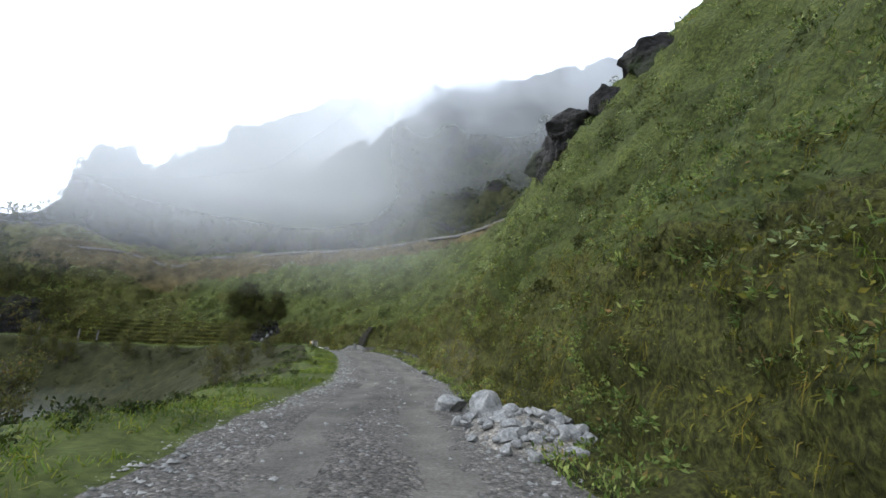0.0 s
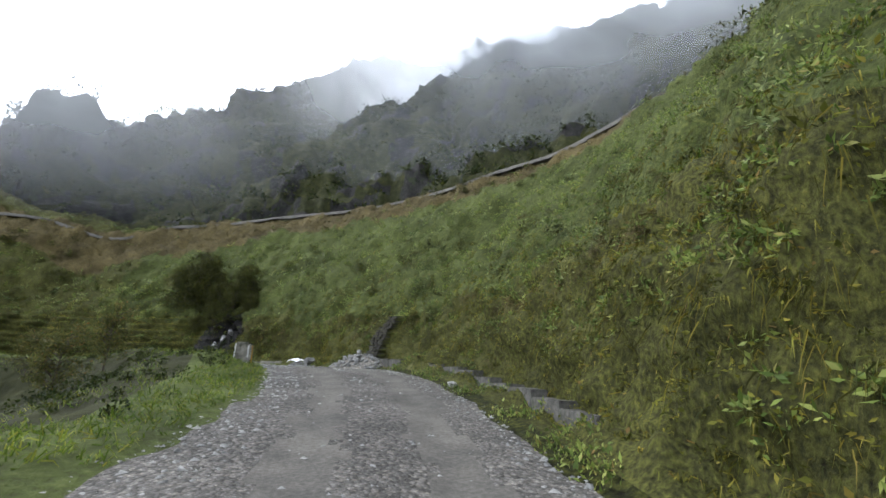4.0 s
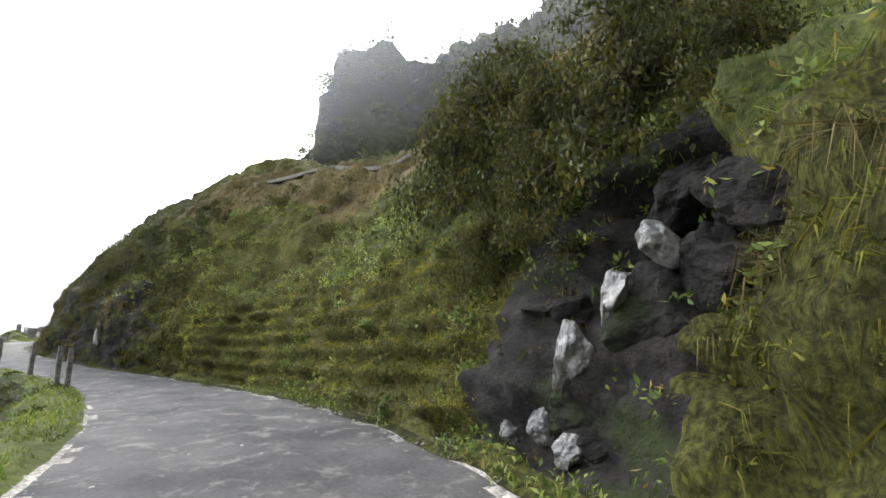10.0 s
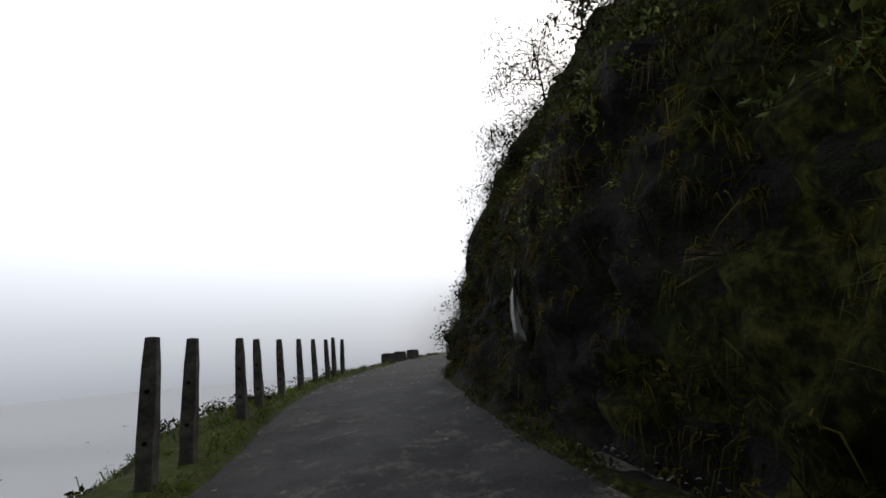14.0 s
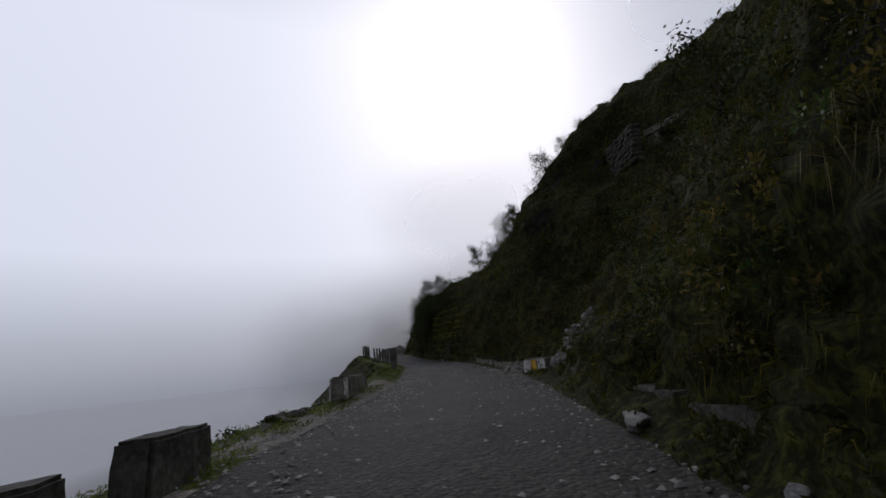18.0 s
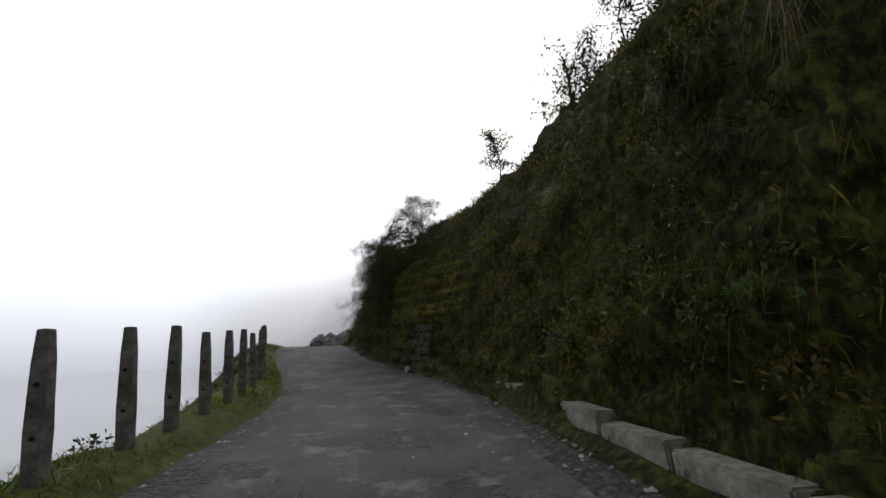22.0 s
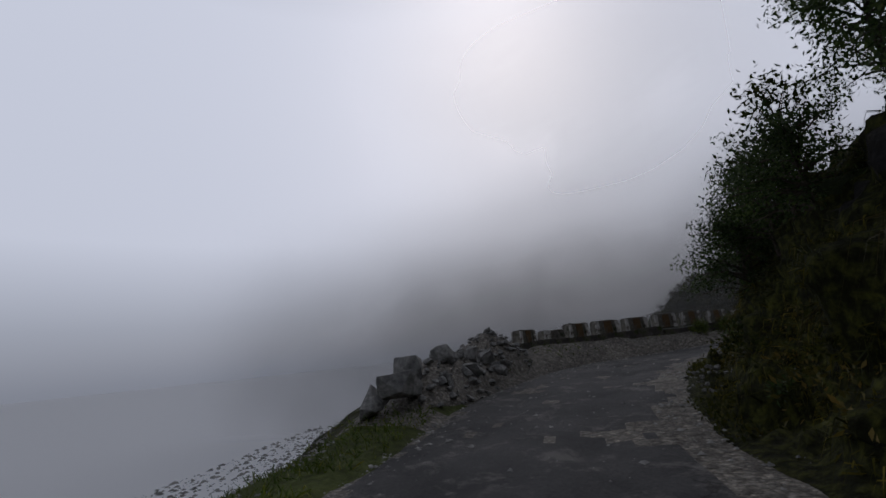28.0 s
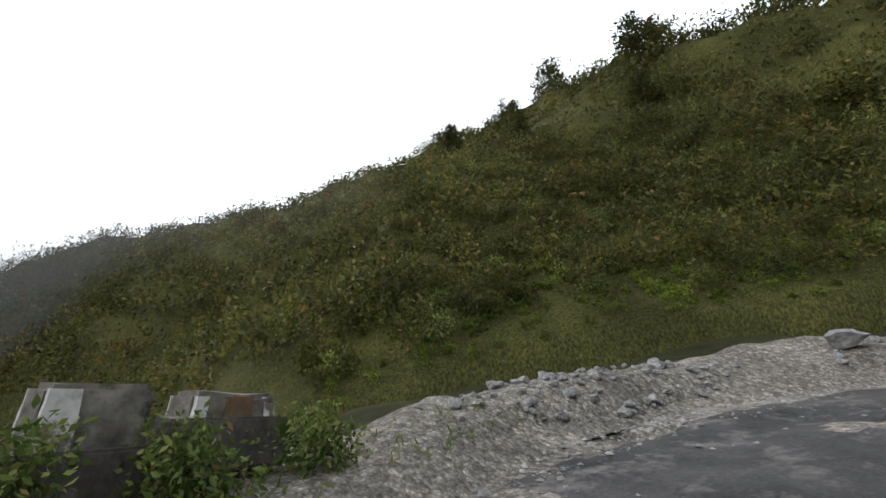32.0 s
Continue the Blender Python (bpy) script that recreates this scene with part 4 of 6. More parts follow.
stuff("valley_scrub", v, f, M_SCRUB, "green scrub on the slope below the road", "scrub")

# ---- the wooded slope past the hairpin: from its foot by the gravel ridge up to its crest ----
FOOT = [(-150, 128, -10), (-128, 124, -6), (-114, 118, 0), (-106, 113, 7.5), (-101, 112.5, 9.6), (-97.5, 112, 10.4), (-93, 110.5, 11), (-88, 108.5, 12), (-84, 105, 13), (-78, 100, 14)]
BROW = [(-160, 158, 10), (-145, 161, 17), (-127, 159, 26), (-111.6, 157, 31), (-100, 151, 34.5), (-93, 146, 37), (-86, 132.4, 36), (-78, 115, 31), (-75, 110, 25), (-70, 104, 21)]


def wooded():
    s = np.linspace(0, len(FOOT) - 1, 130)
    k = np.arange(len(FOOT))
    ends = [np.stack([np.interp(s, k, [q[c] for q in row]) for c in range(3)], -1) for row in (FOOT, BROW)]
    for e in ends:
        e[2:-2] = sum(e[j : len(e) - 4 + j] for j in range(5)) / 5
    g = np.zeros((130, 50, 3))
    for b in range(50):
        f = b / 40
        g[:, b] = ends[0] * (1 - f) + ends[1] * f
        if f > 1:
            g[:, b, 2] = ends[1][:, 2] - (f - 1) * 40
    g[:, 0, 2] -= 2.5
    return g


WOOD, _ = roughen(wooded(), 2, ((2.0, 0.09), (0.9, 0.3)))
wood_ob = tagged(grid_mesh("wooded_slope", WOOD, M_MOSSBANK), "slope densely grown with bushes past the hairpin", "hillside", kind="structure")
WI = np.arange(130, dtype=float)
for count, per, lo, hi, leaf_lo, leaf_hi, low, mat, text in (
        (2700, 36, 0.7, 1.6, 0.15, 0.34, 0, M_FOREST, "olive and tan bushes densely covering the far slope"), (620, 130, 1.3, 2.6, 0.16, 0.34, 0, M_FOREST, "large spreading olive bushes on the far slope"),
        (380, 130, 1.2, 2.6, 0.16, 0.34, 0, M_OLIVE, "large dark green bushes on the far slope"), (90, 120, 0.8, 1.6, 0.12, 0.28, 0, M_RUSTLEAF, "russet bushes scattered over the far slope"),
        (560, 190, 0.6, 1.4, 0.08, 0.18, 1, M_FOREST, "dense olive bushes above the gravel ridge"), (220, 190, 0.6, 1.5, 0.08, 0.18, 1, M_OLIVE, "dark green bushes above the gravel ridge"), (90, 240, 0.5, 1.2, 0.07, 0.16, 1, M_HERB, "fresh green bushes among the olive ones above the ridge")):
    p, n, uu, jj = sample(WOOD, WI, lambda u, j: (between(u, 44, 126) * between(j, 2, 20) if low else between(u, 2, 128) * between(j, 4, 47)), count)
    v, f = bushes(p, n, per, lo, hi, leaf_lo, leaf_hi, 0.5, 1.0, 7)
    stuff("hillside_forest", v, f, mat, text, "forest")
p, n, uu, jj = sample(WOOD, WI, lambda u, j: between(u, 44, 126) * between(j, 1, 5), 260)
v, f = bushes(p, n, 110, 0.15, 0.5, 0.05, 0.12, 0.45)
stuff("slope_herbs", v, f, M_GRASS, "green herbs and low growth at the foot of the wooded slope", "plants")

# ---- the crags and mountain above the upper road ----
CREST = [(-46, 82, 16), (-38, 83, 21), (-30.6, 85, 24), (-28, 85.2, 33.5), (-24, 88.6, 36.5), (-20.6, 92, 36), (-16.5, 100, 42), (-14.5, 108, 49), (-10, 114, 57), (1.5, 117, 67), (11, 119, 74), (41, 112, 84), (66, 98, 86), (90, 80, 88), (112, 56, 90), (122, 20, 90)]


def mountain():
    steps = []
    for a, b in zip(CREST, CREST[1:]):
        m = max(2, int(math.dist(a, b) / 0.9))
        steps += [np.array(a) + (np.array(b) - np.array(a)) * k / m for k in range(m)]
    top = np.array(steps)
    soft = np.stack([np.convolve(np.pad(top[:, c], 8, "edge"), np.ones(17) / 17, "valid") for c in range(3)], -1)
    high = smooth(top[:, 2:3], 39, 44)
    top = top * (1 - high) + soft * high
    out = np.zeros((len(top), 56, 3))
    for i, c in enumerate(top):
        way = np.array((2.0, 56.0)) - c[:2]
        run = np.linalg.norm(way)
        way /= run
        tall = smooth(c[2], 33, 46)
        reach = 7 * (1 - tall) + tall * max(8, run - 17)
        for j in range(56):
            s = (j - 8) / 47
            if s < 0:
                out[i, j] = (*(c[:2] + way * s * 16), c[2] + s * 50)
            else:
                out[i, j] = (*(c[:2] + way * s * reach), c[2] - (c[2] - 8 - 4 * tall) * s ** 0.85)
    return out


MOUNT, _ = roughen(mountain(), 0, ((3.0, 0.09), (1.5, 0.3), (0.7, 0.8)))
mount_ob = grid_mesh("mountain", MOUNT, M_GROUND)
mount_ob.data.materials.append(M_ROCK)
mm = np.zeros((MOUNT.shape[0] - 1, MOUNT.shape[1] - 1), int)
for a in range(mm.shape[0]):
    for b2 in range(mm.shape[1]):
        mm[a, b2] = fractal(MOUNT[a, b2], 0.22, 3) > 0.25
mount_ob.data.polygons.foreach_set("material_index", mm.ravel())
tagged(mount_ob, "craggy mountainside with dark scrub behind the upper road", "mountain", kind="structure")
p, n, uu, jj = sample(MOUNT, np.arange(MOUNT.shape[0], dtype=float), lambda u, j: 1.0 + 1.5 * (j < 14), 2600)
ok = clump(p, -0.3, 0.15)
p, n = p[ok], n[ok]
v, f = bushes(p, n, 30, 0.7, 2.3, 0.26, 0.6, 0.6, 1.0, 6)
stuff("mountain_scrub", v, f, M_SCRUB, "dark bushes clinging to the mountainside", "scrub")


# ---- mist ----
def mist(name, g, dens, label, mat=M_MIST):
    ob = grid_mesh(name, g, mat)
    at = ob.data.attributes.new("veil", "FLOAT", "POINT")
    at.data.foreach_set("value", np.clip(dens, 0, 1).astype(np.float32).ravel())
    return tagged(ob, label, "mist", kind="stuff")


def curtain(name, plan, low, high, thick, label, seed=0.0, grain=0.045, rough=0.6, mat=M_MIST):
    """A hanging veil of mist over a line on the plan; thick(s, v) from 0 to 1 along and up."""
    pts = []
    for a, b in zip(plan, plan[1:]):
        m = max(2, int(math.dist(a, b) / 2.5))
        pts += [np.array(a, float) + (np.array(b, float) - np.array(a, float)) * k / m for k in range(m)]
    pts.append(np.array(plan[-1], float))
    pts = np.array(pts)
    vs = np.linspace(0, 1, 36)
    g = np.zeros((len(pts), 36, 3))
    g[..., :2] = pts[:, None]
    g[..., 2] = low + (high - low) * vs[None]
    s = np.linspace(0, 1, len(pts))
    d = thick(s[:, None] + 0 * vs[None], vs[None] + 0 * s[:, None])
    for a in range(len(pts)):
        for b in range(36):
            q = noise.fractal(Vector(g[a, b]) * grain + Vector((seed, 0, 0)), 0.8, 2.1, 4)
            d[a, b] *= min(1.0, max(0.3, 0.9 + rough * q))
            g[a, b, :2] += 3 * noise.noise(Vector(g[a, b]) * 0.05 + Vector((seed, 3, 1)))
    return mist(name, g, d, label, mat)


# cloud lying in the valley
mx_, my_ = np.concatenate([[-2500, -1000, -450], np.arange(-260, 61, 4.0), [100, 400, 1000, 2500]]), np.concatenate([[-2500, -1000, -450, -200], np.arange(-100, 221, 4.0), [400, 1000, 2500]])
sea, thickness = np.zeros((len(mx_), len(my_), 3)), np.zeros((len(mx_), len(my_)))
for a, x in enumerate(mx_):
    dist = np.hypot(near[None, :, 0] - x, near[None, :, 1] - my_[:, None])
    k = dist.argmin(1)
    gap = dist[np.arange(len(my_)), k]
    sea[a, :, 0], sea[a, :, 1] = x, my_
    sea[a, :, 2] = near[k, 2] - 2.2 - np.minimum((gap - 5).clip(0) * 0.35, 7)
    early = 1 - smooth(U0 + 0.25 * k, 9.5, 12)
    thickness[a] = smooth(gap, 10 + 40 * early, 40 + 110 * early)
mist("valley_mist", sea, thickness, "white cloud filling the valley below the road", M_SEA)
curtain("mountain_mist", [(70, 40), (46, 66), (26, 80), (10, 86), (-6, 87), (-18, 84)], 14, 100, lambda s, v: smooth(s, 0.0, 0.2) * (1 - smooth(s, 0.6, 1.0)) * (0.12 * smooth(v, 0, 0.1) + 0.6 * smooth(v, 0.25, 0.65)) * (1 - smooth(v, 0.75, 1.0)), "grey mist drifting across the upper mountainside", 0.0)
curtain("mountain_mist", [(66, 96), (40, 108), (20, 104), (4, 98), (-10, 92)], 20, 110, lambda s, v: (1 - smooth(s, 0.55, 1.0)) * (0.1 + 0.9 * smooth(v, 0.15, 0.5)) * (1 - smooth(v, 0.8, 1.0)) * smooth(s, 0, 0.2), "thick cloud hiding the mountain top", 9.0)
for k in range(2):
    curtain("road_mist", [(-70, 2 + 9 * k), (-40, 12 + 4 * k), (-16, 16 + 3 * k), (-2, 17.5 + 2.5 * k), (6 + k, 18 + 2.5 * k), (11 + k, 17 + 2.5 * k)], 3.4 + 0.5 * k, 44, lambda s, v: 0.5 * (1 - smooth(s, 0.86, 0.98)) * smooth(v, 0.0, 0.16) * (1 - smooth(v, 0.5, 1.0)), "grey mist drifting low over the first stretch of road", 51.0 + 7 * k, 0.07, 0.7)
curtain("crag_mist", [(4, 80), (-16, 76), (-30, 75), (-56, 82)], 14, 60, lambda s, v: 0.34 * smooth(s, 0.0, 0.35) * (1 - smooth(s, 0.55, 1.0)) * smooth(v, 0.0, 0.35) * (1 - smooth(v, 0.4, 1.0)), "thin grey mist in front of the crags", 4.0)
for k in range(2):
    curtain("ridge_mist", [(-76, 90 + 9 * k), (-62, 98 + 9 * k), (-46, 106 + 9 * k), (-20, 117 + 9 * k), (2, 126 + 9 * k)], 16, 72, lambda s, v: 0.42 * smooth(s, 0.0, 0.3) * (1 - smooth(s, 0.7, 1.0)) * smooth(v, 0.0, 0.25) * (1 - smooth(v, 0.6, 1.0)), "pale cloud lying behind the ridge", 31.0 + 6 * k, 0.04, 0.25)
# the slope across the gully, half lost in the mist
FAR = [(-200, 70, -20), (-184, 92, -12), (-172, 110, -5), (-160, 130, -1), (-146, 146, 0), (-130, 158, -6), (-112, 166, -14)]
far_g = np.zeros((90, 24, 3))
for a, f_ in enumerate(np.linspace(0, len(FAR) - 1.001, 90)):
    k = int(f_)
    c = np.array(FAR[k]) * (1 - f_ + k) + np.array(FAR[k + 1]) * (f_ - k)
    way = np.array((-112.0, 112.0)) - c[:2]
    for b in range(24):
        t_ = b / 23
        far_g[a, b] = (*(c[:2] + way * 0.5 * t_), c[2] - (c[2] + 22) * t_ ** 0.9)
far_g, _ = roughen(far_g, 0, ((4.0, 0.06), (1.8, 0.25)))
tagged(grid_mesh("far_slope", far_g, M_GROUND), "dark wooded slope across the gully, lost in mist", "hillside", kind="structure")
# dark sheets added before the gully; their colour carries its gloom
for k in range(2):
    curtain("gully_dark_veil", [(-192 - 9 * k, 74), (-168 - 9 * k, 98), (-150 - 8 * k, 120 + 3 * k), (-136, 131 + 9 * k), (-116, 142 + 9 * k), (-94, 152 + 9 * k)], -8, 42 + 7 * k, lambda s, v: 0.52 * smooth(s, 0.0, 0.55) * (1 - smooth(s, 0.86, 1.0)) * smooth(v, 0, 0.22) * (1 - smooth(v, 0.35, 0.86)), "near-black veil added to darken the gully beyond the hairpin", 2.0 + 5 * k, 0.05, 0.35, M_GLOOM)
curtain("slope_mist", [(-150, 101), (-137, 117), (-124, 128), (-110, 133), (-96, 135)], 12, 66, lambda s, v: 0.36 * smooth(s, 0, 0.4) * (1 - smooth(s, 0.55, 0.96)) * smooth(v, 0.04, 0.34) * (1 - smooth(v, 0.5, 1.0)), "pale mist trailing over the wooded slope", 21.0, 0.06, 0.5)


# ---- solid things ----
def part(name, bm, mat, parent=None, label="", m=None, smooth_it=False):
    me = bpy.data.meshes.new(name)
    bmesh.ops.recalc_face_normals(bm, faces=bm.faces)
    bm.to_mesh(me)
    bm.free()
    me.materials.append(mat)
    if smooth_it:
        me.shade_smooth()
    ob = new(name, me)
    if parent:
        ob.parent = parent
    if m is not None:
        ob.matrix_basis = m
    if label:
        ob["label"] = label
    return ob


def thing(name, m, label, category, group=""):
    ob = new(name)
    ob.empty_display_size = 0.2
    ob.matrix_basis = m
    return tagged(ob, label, category, group)


def block(sx, sy, sz, bevel=0.03, taper=1.0, wear=0.0, seed=0, cuts=0):
    """A worn block standing on z = 0."""
    bm = bmesh.new()
    bmesh.ops.create_cube(bm, size=1)
    if cuts:
        bmesh.ops.subdivide_edges(bm, edges=bm.edges[:], cuts=cuts, use_grid_fill=True)
    for v in bm.verts:
        k = 1 + (taper - 1) * (v.co.z + 0.5)
        v.co = Vector((v.co.x * sx * k, v.co.y * sy * k, (v.co.z + 0.5) * sz))
    if bevel:
        edges = [e for e in bm.edges if len(e.link_faces) == 2 and e.calc_face_angle(0) > 0.6]
        bmesh.ops.bevel(bm, geom=edges, offset=bevel, segments=2, affect="EDGES")
    if wear:
        for v in bm.verts:
            v.co += Vector([noise.noise(v.co * 3.1 + Vector((seed * 7.3 + q * 5, q, 1))) for q in range(3)]) * wear
    return bm


def stone_mesh(name, seed, mat, flat=0.7, sub=2):
    bm = bmesh.new()
    bmesh.ops.create_icosphere(bm, subdivisions=sub, radius=0.5)
    rnd = random.Random(seed)
    planes = [(Vector((rnd.uniform(-1, 1), rnd.uniform(-1, 1), rnd.uniform(-1, 1))).normalized(), rnd.uniform(0.24, 0.4)) for _ in range(9)]
    for v in bm.verts:
        for nrm, d in planes:
            over = v.co.dot(nrm) - d
            if over > 0:
                v.co -= nrm * over * 0.95
        v.co += v.co.normalized() * (0.05 * noise.noise(v.co * 4 + Vector((seed, 0, 0))) + 0.025 * noise.noise(v.co * 11 + Vector((0, seed, 0))))
        v.co.z *= flat
    me = bpy.data.meshes.new(name)
    bm.to_mesh(me)
    bm.free()
    me.materials.append(mat)
    return me


def crag_mesh(name, seed, mat):
    """A broken lump of rock: cut by planes, split by cracks, rough all over."""
    bm = bmesh.new()
    bmesh.ops.create_icosphere(bm, subdivisions=5, radius=0.5)
    rnd = random.Random(seed)
    planes = [(Vector((rnd.uniform(-1, 1), rnd.uniform(-1, 1), rnd.uniform(-0.7, 0.7))).normalized(), rnd.uniform(0.22, 0.42)) for _ in range(14)]
    for v in bm.verts:
        for nrm, d in planes:
            over = v.co.dot(nrm) - d
            if over > 0:
                v.co -= nrm * over * 0.9
        q = v.co * 3.0 + Vector((seed * 3.7, 0, 0))
        out = 0.12 * noise.fractal(q * 0.8, 0.9, 2.1, 5) - 0.04 * abs(noise.noise(q * 1.4))
        v.co += v.co.normalized() * out
    me = bpy.data.meshes.new(name)
    bm.to_mesh(me)
    bm.free()
    me.materials.append(mat)
    return me


def rise(u, d):
    """Height of the hillside or the outer slope above the road at a station and offset."""
    table = BANK if d > 0 else DROP
    key = [q for q, _ in table]
    k = max(0, min(len(key) - 2, int(np.searchsorted(key, u, side="right")) - 1))
    f = (u - key[k]) / (key[k + 1] - key[k])
    f = f * f * (3 - 2 * f)
    nod = table[k][1] * (1 - f) + table[k + 1][1] * f
    return float(np.interp(abs(d), np.abs(nod[:, 0]), nod[:, 1]))


STONES = [stone_mesh("stone", k, M_STONE, (0.6, 0.75, 0.5, 0.85, 0.65, 0.7)[k]) for k in range(6)]
BIG = [stone_mesh("stone", k, M_STONE, (0.6, 0.75, 0.5, 0.85, 0.65, 0.7)[k], 4) for k in range(6)]
DARKSMALL = [stone_mesh("dark_stone", 50 + k, M_MASON, 0.7, 2) for k in range(4)]
SMALL = [stone_mesh("small_stone", 20 + k, M_STONE, 0.7, 1) for k in range(4)]
DARKSTONES = [crag_mesh("dark_stone", 40 + k, M_ROCK) for k in range(4)]


def broken_block(seed, mat):
    """A sharp-edged block split from the rock: the hull of scattered points, its edges chipped."""
    rnd = random.Random(seed)
    bm = bmesh.new()
    for _ in range(15):
        p = Vector((rnd.uniform(-1, 1), rnd.uniform(-1, 1), rnd.uniform(-1, 1)))
        p *= 0.56 / max(abs(p.x), abs(p.y), abs(p.z)) * rnd.uniform(0.8, 1.0)
        bm.verts.new((p.x, p.y * 0.85, p.z * 0.8))
    hull = bmesh.ops.convex_hull(bm, input=bm.verts[:])
    bmesh.ops.delete(bm, geom=[v for v in hull["geom_interior"] if isinstance(v, bmesh.types.BMVert)], context="VERTS")
    bmesh.ops.dissolve_limit(bm, angle_limit=radians(14), verts=bm.verts[:], edges=bm.edges[:])
    bmesh.ops.bevel(bm, geom=bm.edges[:], offset=0.018, segments=1, affect="EDGES")
    bmesh.ops.triangulate(bm, faces=bm.faces[:])
    bmesh.ops.subdivide_edges(bm, edges=bm.edges[:], cuts=2, use_grid_fill=True)
    for v in bm.verts:
        v.co += v.co.normalized() * 0.03 * noise.fractal(v.co * 4 + Vector((seed, 0, 0)), 0.8, 2.1, 3)
    me = bpy.data.meshes.new("stone")
    bm.to_mesh(me)
    bm.free()
    me.materials.append(mat)
    return me


BLOCKS = [broken_block(70 + k, M_STONE) for k in range(5)]


def stone(name, me, m, size, parent=None, seed=0):
    ob = new(name, me)
    rnd = random.Random(seed)
    ob.parent = parent
    ob.matrix_basis = m @ pose(0, 0, 0, rnd.uniform(-25, 25), rnd.uniform(-25, 25), rnd.uniform(0, 360)) @ Matrix.Diagonal((size * rnd.uniform(0.8, 1.3), size * rnd.uniform(0.8, 1.3), size * rnd.uniform(0.7, 1.1), 1))
    return ob


def rubble(label, u, d, length, width, height, count, lo, hi, seed, meshes=STONES, h0=0.0):
    """A heap of broken stone that follows the road's curve: every stone a part."""
    base = spot(u, d, h0 + rise(u, d))
    heap = thing("rubble_heap", base, label, "rubble")
    inv = base.inverted()
    rnd = random.Random(seed)
    per = float(np.linalg.norm(place(u + 0.5, np.float64(d), np.float64(0)) - place(u - 0.5, np.float64(d), np.float64(0))))

    def at(x, y, z):
        h = rise(u + y / per, d + x) if abs(d + x) > 2.0 else 0.03
        h = min(h, rise(u, d) + (0.3 if height > 0.34 and d < 3 else 1.4))
        return inv @ Vector(place(u + y / per, np.float64(d + x), np.float64(h0 + h + z)))

    for k in range(count):
        a, r = rnd.uniform(0, 6.283), rnd.random() ** 0.6
        x, y = math.cos(a) * r * width / 2, math.sin(a) * r * length / 2
        size = lo + (hi - lo) * rnd.random() ** 2.2
        z = height * max(0.0, 1 - r ** 1.4) * rnd.uniform(0.75, 1.0) + size * 0.14
        p = at(x, y, z)
        stone("stone", rnd.choice(meshes), pose(p.x, p.y, p.z), size, heap, seed * 1000 + k)
    if height < 0.3:
        return heap
    core = bmesh.new()
    rings = []
    for i in range(11):
        r = i / 10
        ring = []
        for q in range(28):
            a = 6.2832 * q / 28
            x, y = math.cos(a) * r * width / 2, math.sin(a) * r * length / 2
            ring.append(core.verts.new(at(x, y, height * max(0.0, 1 - r ** 1.4) * 0.85 + 0.2 * height * (1 - r) * noise.noise(Vector((x, y, seed)) * 2.2) - 0.06 * r ** 8)))
        rings.append(ring)
    for r0, r1 in zip(rings, rings[1:]):
        for q in range(28):
            core.faces.new((r0[q], r1[q], r1[(q + 1) % 28], r0[(q + 1) % 28]))
    bmesh.ops.remove_doubles(core, verts=core.verts[:], dist=0.001)
    part("grit", core, M_SHOULDER, heap, "grey grit between the stones", None, True)
    return heap


def boulder(label, u, d, h, size, seed, me=None):
    ob = stone("boulder", BIG[STONES.index(me) if me in STONES else seed % 6], spot(u, d, h), size, None, seed)
    return tagged(ob, label, "boulder", "boulders by the road")


rubble("fallen grey rubble at the foot of the mossy bank", 1.35, 2.45, 4.2, 2.0, 0.3, 170, 0.06, 0.34, 1)
boulder("large pale grey angular boulder in fallen rubble", 1.6, 2.15, 0.3, 1.0, 4)
boulder("flat grey slab of rock in fallen rubble", 1.85, 1.6, 0.16, 0.75, 3)
boulder("broken grey boulder beside fallen rubble", 1.35, 2.2, 0.15, 0.6, 5)
rubble("pile of grey broken stone beside a concrete headwall", 7.86, 2.35, 3.6, 2.2, 0.72, 295, 0.07, 0.24, 2)
rubble("low pile of rubble under a white sheet", 8.86, 1.75, 2.0, 1.3, 0.26, 80, 0.08, 0.24, 3)
slab = boulder("pale tilted slab of rock on a rubble pile", 8.76, 1.95, 0.38, 0.66, 0)
sheet_bm = bmesh.new()
bmesh.ops.create_grid(sheet_bm, x_segments=18, y_segments=18, size=0.5)
for v in sheet_bm.verts:
    v.co.z = 0.16 - 0.5 * (v.co.x**2 + v.co.y**2) + 0.07 * noise.noise(v.co * 5)
    v.co *= 0.78
    v.co.x *= 0.95 + 0.2 * noise.noise(v.co * 4 + Vector((3, 0, 0)))
cloth = part("plastic_sheet", sheet_bm, M_CLOTH, None, "", spot(8.93, 1.68, 0.33, 20), True)
sol = cloth.modifiers.new("thick", "SOLIDIFY")
sol.thickness = 0.006
tagged(cloth, "crumpled white plastic sheet lying on rubble", "sheet")
rubble("heap of grey gravel and broken stone beside a painted block", 20.95, 2.2, 1.6, 1.4, 0.35, 110, 0.05, 0.16, 4)
rubble("fallen rocks below the dry gully", 20.26, 3.5, 2.0, 1.5, 0.28, 80, 0.1, 0.42, 5)
boulder("pale rounded boulder at the gully's mouth", 20.24, 3.75, 0.95, 0.6, 1)
boulder("grey boulder leaning on the bank", 20.2, 3.3, 0.5, 0.6, 2)
scree = thing("scree", spot(21.15, 7.5, 3.2), "scree of broken grey rock running down the gully", "rubble")
rnd_s = random.Random(61)
